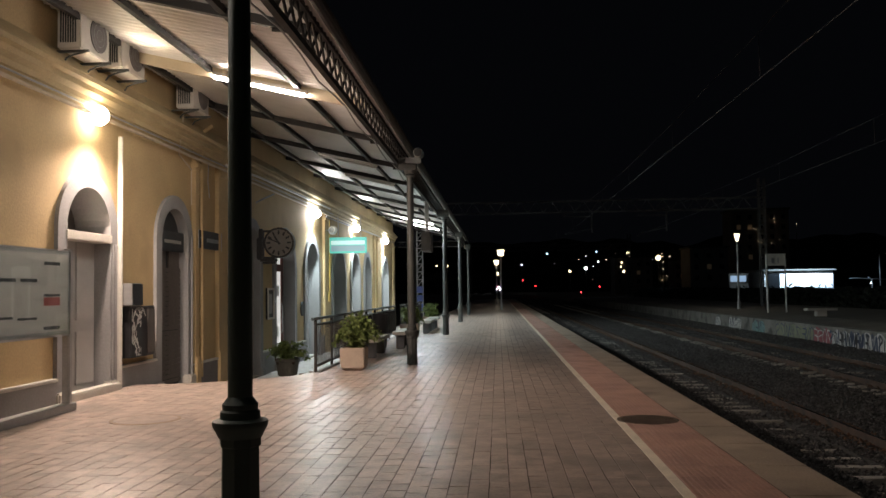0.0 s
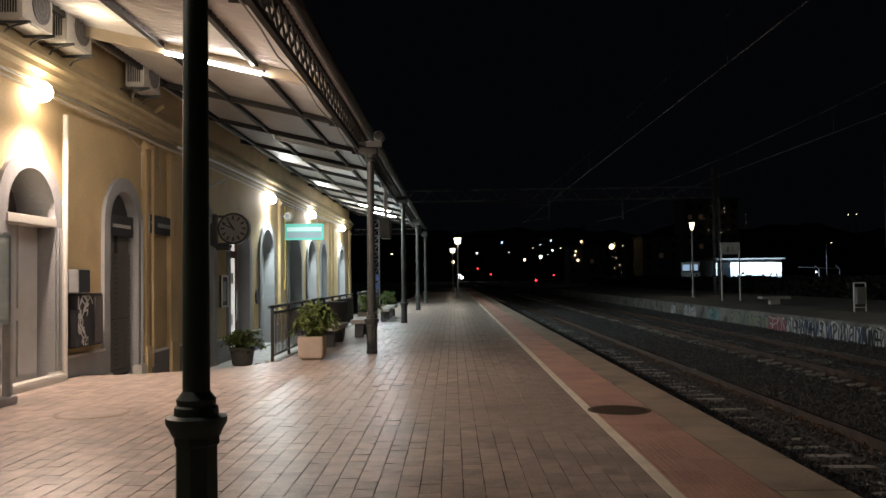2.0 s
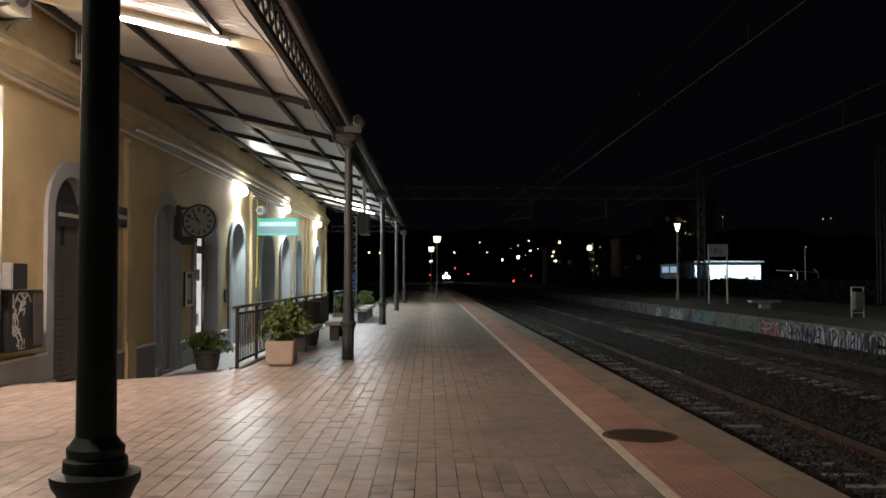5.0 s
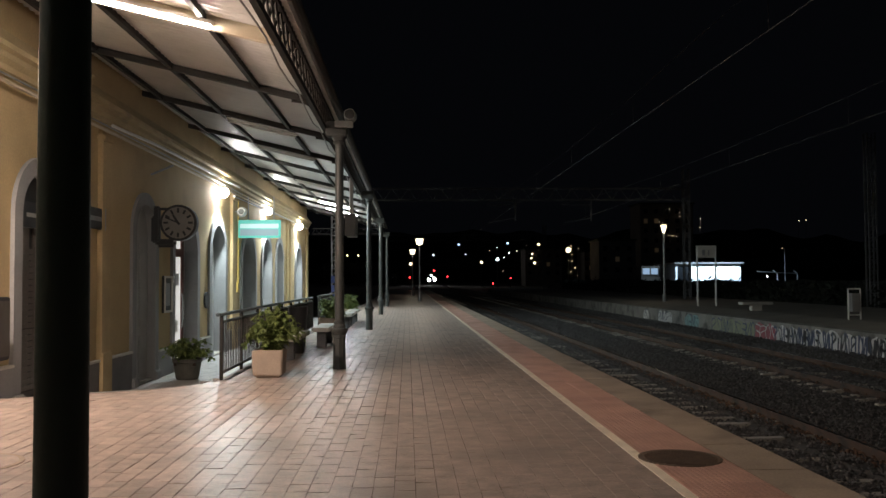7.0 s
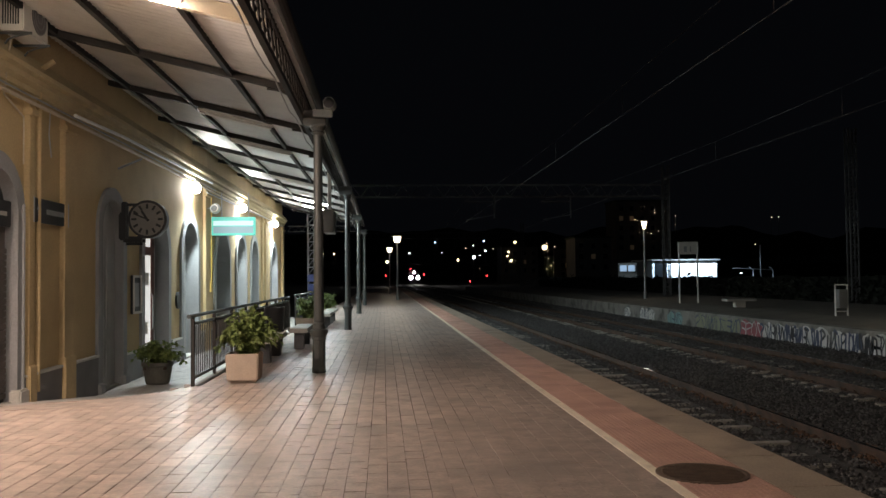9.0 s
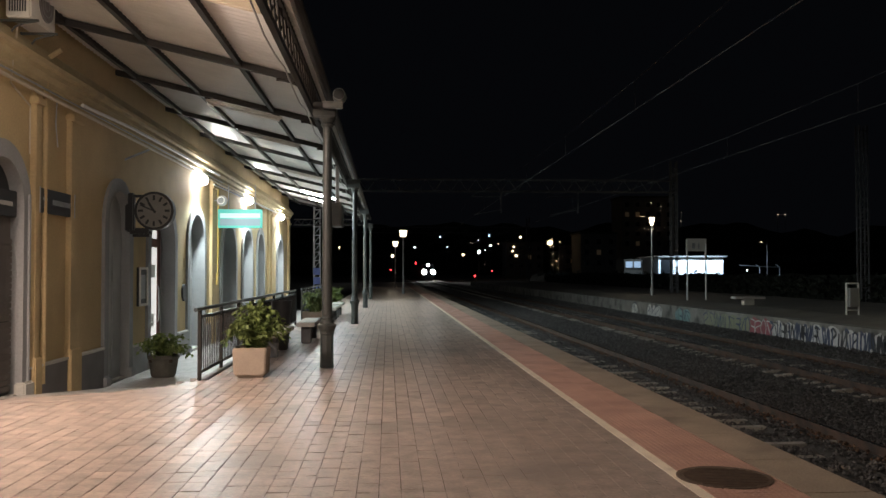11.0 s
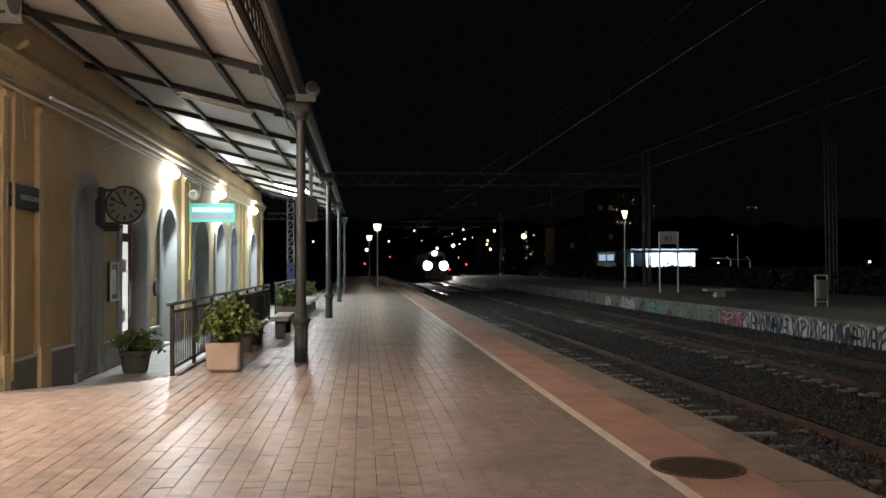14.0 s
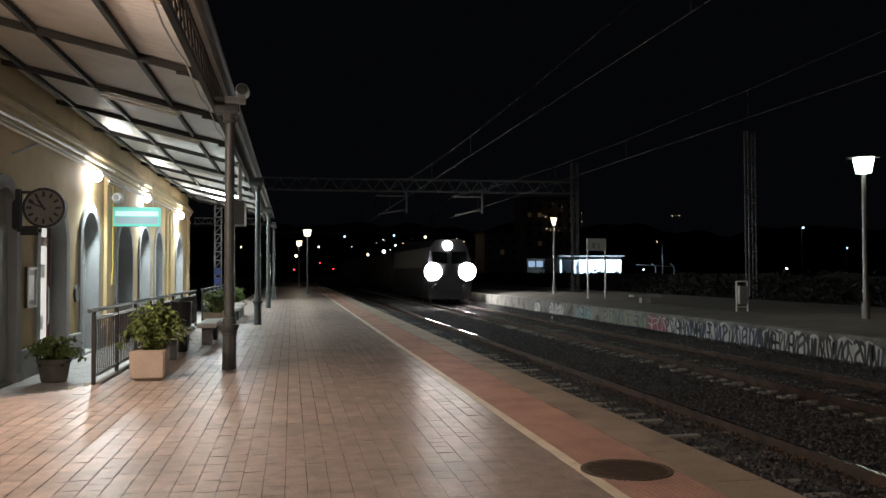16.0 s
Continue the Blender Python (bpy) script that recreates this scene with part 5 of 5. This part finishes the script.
# ---- train ----
TRAIN_X = TRACKS[1]
train = thing("train", pose(TRAIN_X, 55, RAIL_Z), "dark locomotive with blazing headlights hauling wagons", "train")
b = nb()
prof = [(-1.45, 0.95), (1.45, 0.95), (1.48, 2.3), (1.30, 3.6), (0.9, 4.05), (-0.9, 4.05), (-1.30, 3.6), (-1.48, 2.3)]
front = [b.verts.new((x * (0.96 if z < 2.4 else 0.9), 0.25 + 0.22 * max(0, z - 2.3), z)) for x, z in prof]
back = [b.verts.new((x, 1.6, z)) for x, z in prof]
rear = [b.verts.new((x, 18, z)) for x, z in prof]
for p, q in ((front, back), (back, rear)):
    for i in range(8):
        b.faces.new((p[i], p[(i + 1) % 8], q[(i + 1) % 8], q[i]))
b.faces.new(front[::-1])
b.faces.new(rear)
part("locomotive_body", b, LOCO, train)
b = nb()
box(b, -1.35, 1.35, 0.2, 17.8, 0.35, 0.95, 0.05)
part("underframe", b, BLACK, train)
for s in (-0.62, 0.62):
    b = nb()
    f = [b.verts.new((s + dx, 0.235 + 0.22 * (z - 2.3), z)) for dx, z in ((-0.5, 2.55), (0.5, 2.55), (0.46, 3.3), (-0.46, 3.3))]
    b.faces.new(f)
    bmesh.ops.solidify(b, geom=b.faces[:], thickness=0.03)
    part("windscreen", b, WINDSCREEN, train)
# discs wider than the real lamps: their glare is put into the shape
for s in (-1.08, 1.08):
    # added black ring that keeps the disc's light off the body
    b = nb()
    ring = [(s + q * math.cos(a), d, 2.05 + q * math.sin(a)) for q, d in ((0.55, 0.26), (0.55, 0.06), (0.58, 0.06), (0.58, 0.26)) for a in [2 * math.pi * j / 24 for j in range(24)]]
    vs = [b.verts.new(p) for p in ring]
    for q in range(3):
        for j in range(24):
            b.faces.new((vs[24 * q + j], vs[24 * q + (j + 1) % 24], vs[24 * q + 24 + (j + 1) % 24], vs[24 * q + 24 + j]))
    part("headlight_hood", b, BLACK, train)
    b = nb()
    bmesh.ops.create_circle(b, cap_ends=True, segments=24, radius=0.54, matrix=pose(s, 0.12, 2.05, 90, 0, 0))
    part("headlight", b, GLOW_HEAD, train, "blazing white headlight, its disc widened to hold the glare")
    b = nb()
    bmesh.ops.create_cone(b, cap_ends=True, segments=16, radius1=0.22, radius2=0.22, depth=0.5, matrix=pose(s * 0.86, 0.0, 1.05, 90, 0, 0))
    part("buffer", b, BLACK, train)
# top lamp, oversized for its glare as well
b = nb()
bmesh.ops.create_cone(b, cap_ends=True, segments=20, radius1=0.29, radius2=0.29, depth=0.1, matrix=pose(-0.1, 0.5, 3.68, 90, 0, 0))
part("top_headlight", b, GLOW_TOP, train, "bright top headlight, widened to hold its glare")
for k in range(4):
    for s in (-0.87, 0.87):
        b = nb()
        bmesh.ops.create_cone(b, cap_ends=True, segments=20, radius1=0.5, radius2=0.5, depth=0.12, matrix=pose(s, (2.5, 5.2, 12.6, 15.3)[k], 0.5, 0, 90, 0))
        part("wheel", b, BLACK, train)
wagons = []
for k in range(5):
    w = thing("wagon", pose(TRAIN_X, 75 + 16 * k, RAIL_Z), "dark closed freight wagon behind the locomotive", "wagon", "train wagons")
    b = nb()
    box(b, -1.42, 1.42, 0, 15, 1.0, 3.7, 0.08)
    part("wagon_body", b, WAGON, w)
    b = nb()
    box(b, -1.3, 1.3, 0.2, 14.8, 0.6, 1.0)
    part("underframe", b, BLACK, w)
    for q in (2, 4, 11, 13):
        for s in (-0.87, 0.87):
            b = nb()
            bmesh.ops.create_cone(b, cap_ends=True, segments=16, radius1=0.46, radius2=0.46, depth=0.12, matrix=pose(s, q, 0.46, 0, 90, 0))
            part("wheel", b, BLACK, w)
    wagons.append(w)

# ---- paving pieces ----
PW = 0.15
LINE_X0, LINE_X1, STRIP_X1 = 1.285, 1.372, 2.0


def paver_mesh(length, seed):
    """One worn brick paver: rounded, slightly uneven top edges and four sides."""
    r = random.Random(seed)
    b = nb()
    w, l = PW / 2 - 0.0019, length / 2 - 0.0019
    corners = [(sx * w + r.uniform(-0.0016, 0.0016), sy * l + r.uniform(-0.003, 0.003)) for sx, sy in ((-1, -1), (1, -1), (1, 1), (-1, 1))]
    rings = [[b.verts.new((x - math.copysign(c, x), y - math.copysign(c, y), z)) for x, y in corners] for c, z in ((0, -0.05), (0, -0.0005), (0.0006, 0.0))]
    for p, q in zip(rings, rings[1:]):
        for i in range(4):
            b.faces.new((p[i], p[(i + 1) % 4], q[(i + 1) % 4], q[i]))
    b.faces.new(rings[-1])
    bmesh.ops.recalc_face_normals(b, faces=b.faces)
    me = bpy.data.meshes.new("paver")
    b.to_mesh(me)
    b.free()
    me.materials.append(PAVER)
    return me


LENGTHS = (0.17, 0.21, 0.25, 0.29, 0.33)
kinds = [(paver_mesh(n, 10 * i + j), n) for i, n in enumerate(LENGTHS) for j in range(3)]
shapes = [(np.array([v.co[:] for v in me.vertices]), [tuple(p.vertices) for p in me.polygons]) for me, n in kinds]
paving = thing("paving", pose(0, 0, 0), "worn brown brick paving laid in long courses", "paving", kind="structure")
rng = np.random.default_rng(4)
big_v, big_f, low_v, low_f = [], [], [], []
single = 0
cols = int((LINE_X0 - WALL_X) / PW)
for i in range(cols):
    x = LINE_X0 - 0.003 - PW * (i + 0.5)
    y = -3.4 + rng.uniform(0, 0.3)
    while y < 50:
        pick = int(rng.integers(len(kinds)))
        pm, length = kinds[pick]
        y += length / 2
        lower = x < -3.34 and y > 15.3
        if x > -3.22 or y < 15.3 or lower:
            z = floor_z(x, y) + rng.normal(0, 0.0006)
            if not lower and 8.3 < y < 11.8 and -2.2 < x < 1.29 and single < 300:
                o = new("paver", pm)
                o.parent = paving
                o.location = (x, y, z)
                o.rotation_euler = (rng.normal(0, 0.0045), rng.normal(0, 0.009), rng.normal(0, 0.006))
                single += 1
            else:
                v = shapes[pick][0].copy()
                v[:, 2] += v[:, 0] * rng.normal(0, 0.009) + v[:, 1] * rng.normal(0, 0.0045) + z
                if x < -3.3:
                    v[:, 2] += v[:, 1] * (floor_z(x, y + 0.1) - floor_z(x, y - 0.1)) / 0.2
                v[:, 0] *= rng.uniform(0.955, 1.0)
                v[:, 0] += x
                v[:, 1] += y
                # the same pavers, in a paler and greyer colour on the lower floor
                vs, fs = (low_v, low_f) if x < -3.34 and y > 14.9 else (big_v, big_f)
                k = len(vs)
                vs.extend(v.tolist())
                fs.extend([tuple(q + k for q in f) for f in shapes[pick][1]])
        y += length / 2
rest = tagged(quads("joined_pavers", big_v, big_f, PAVER), "", kind="stuff")
rest.parent = paving
rest = tagged(quads("joined_lower_pavers", low_v, low_f, LOWPAVER), "paler pavers on the lower floor", kind="stuff")
rest.parent = paving
b = nb()
box(b, -3.22, LINE_X0 - 0.004, 50, 125, -0.055, -0.002)
setting("far_paving", b, PAVER, "brick paving of the far end of the platform", "paving")

# painted line, tactile strip, edge stones
b = nb()
for k in range(80):
    y = -10 + 1.5 * k
    box(b, LINE_X0, LINE_X1, y + 0.004, y + 1.496, -0.055, 0.002, 0.0)
setting("platform_line", b, LINE, "worn pale painted line along the platform edge", "line")
strip = thing("tactile_strip", pose(0, 0, 0), "ribbed red tactile warning strip along the platform", "tactile strip", kind="structure")


def tactile_mesh():
    b = nb()
    box(b, -0.1555, 0.1555, -0.1985, 0.1985, -0.05, 0)
    for k in range(7):
        x = -0.1555 + 0.0444 * (k + 0.5)
        for q in range(8):
            yy = -0.198 + 0.0495 * (q + 0.5)
            vs = [b.verts.new((x + sx * s, yy + sy * s, z)) for s, z in ((0.017, 0.0002), (0.012, 0.0042)) for sx, sy in ((-1, -1), (1, -1), (1, 1), (-1, 1))]
            b.faces.new(vs[4:])
            for i in range(4):
                b.faces.new((vs[i], vs[(i + 1) % 4], vs[4 + (i + 1) % 4], vs[4 + i]))
    me = bpy.data.meshes.new("tactile_tile")
    bmesh.ops.recalc_face_normals(b, faces=b.faces)
    b.to_mesh(me)
    b.free()
    me.materials.append(RED)
    return me


tm = tactile_mesh()
for k in range(155):
    for c in range(2):
        y = -2 + 0.4 * k
        x = LINE_X1 + 0.003 + 0.157 + 0.313 * c
        o = new("tactile_tile", tm)
        o.parent = strip
        o.location = (x, y, random.uniform(-0.001, 0.002))
b = nb()
box(b, LINE_X1 + 0.003, STRIP_X1, 60, 125, -0.055, 0.001)
part("far_tactile_tiles", b, RED, strip)
kerb = thing("platform_edge", pose(0, 0, 0), "worn concrete edge stones of the platform", "kerb", kind="structure")
b = nb()
box(b, STRIP_X1 + 0.005, 2.5, -0.4998, 0.4998, -0.12, 0.0, 0.008)
first = part("edge_stone", b, KERB, kerb)
for k in range(-8, 125):
    o = first if k == -8 else first.copy()
    if k > -8:
        scene.collection.objects.link(o)
    o.location = (random.uniform(-0.002, 0.002), k + 0.5, random.uniform(-0.0015, 0.001))
b = nb()
box(b, 2.2, EDGE - 0.06, -12, 125, -1.1, -0.12)
setting("platform_face", b, CONCRETE, "shadowed concrete face below the platform edge", "platform")

# manhole cover
ob = thing("manhole_cover", pose(1.645, 9.44, 0.005), "dark round cast iron manhole cover in the paving", "manhole cover")
b = nb()
lathe(b, [(0.335, -0.004), (0.335, 0.0025), (0.31, 0.004), (0.305, 0.0015)], 40)
part("rim", b, mat("rusty_iron", (0.12, 0.08, 0.058), 0.7, vary=0.35, scale=10, bump=0.4), ob)
for k in range(-6, 7):
    h = math.sqrt(max(0.0, 0.29 ** 2 - (k * 0.044) ** 2))
    b = nb()
    box(b, -h, h, k * 0.044 - 0.012, k * 0.044 + 0.012, 0.001, 0.007)
    part("rib", b, bpy.data.materials["rusty_iron"], ob)


ob = thing("inspection_cover", pose(-4.1, 9.6, 0.003), "round worn inspection cover filled with paving", "manhole cover")
b = nb()
lathe(b, [(0.40, -0.003), (0.40, 0.004), (0.37, 0.007), (0.36, 0.003)], 36)
part("rim", b, KERB, ob)
b = nb()
lathe(b, [(0.355, 0.002), (0.355, 0.006), (0.34, 0.007)], 36)
part("filling", b, PAVER, ob)


# ---- what moves ----
def motions():
    times = [0, 1, 2, 3, 4, 5, 6, 7, 8, 9, 10, 11, 12, 13, 14, 14.5, 15, 15.5, 16]

    def at(y):
        turn = math.degrees(math.atan(2.6e-4 * max(0.0, y - 280.0)))
        return pose(TRAIN_X + bend(y), y, RAIL_Z, 0, 0, turn)

    walk(train, [(t, at(55 + 30 * (16 - t))) for t in times])
    for k, w in enumerate(wagons):
        walk(w, [(t, at(55 + 20 + 16 * k + 30 * (16 - t))) for t in times])


motions()
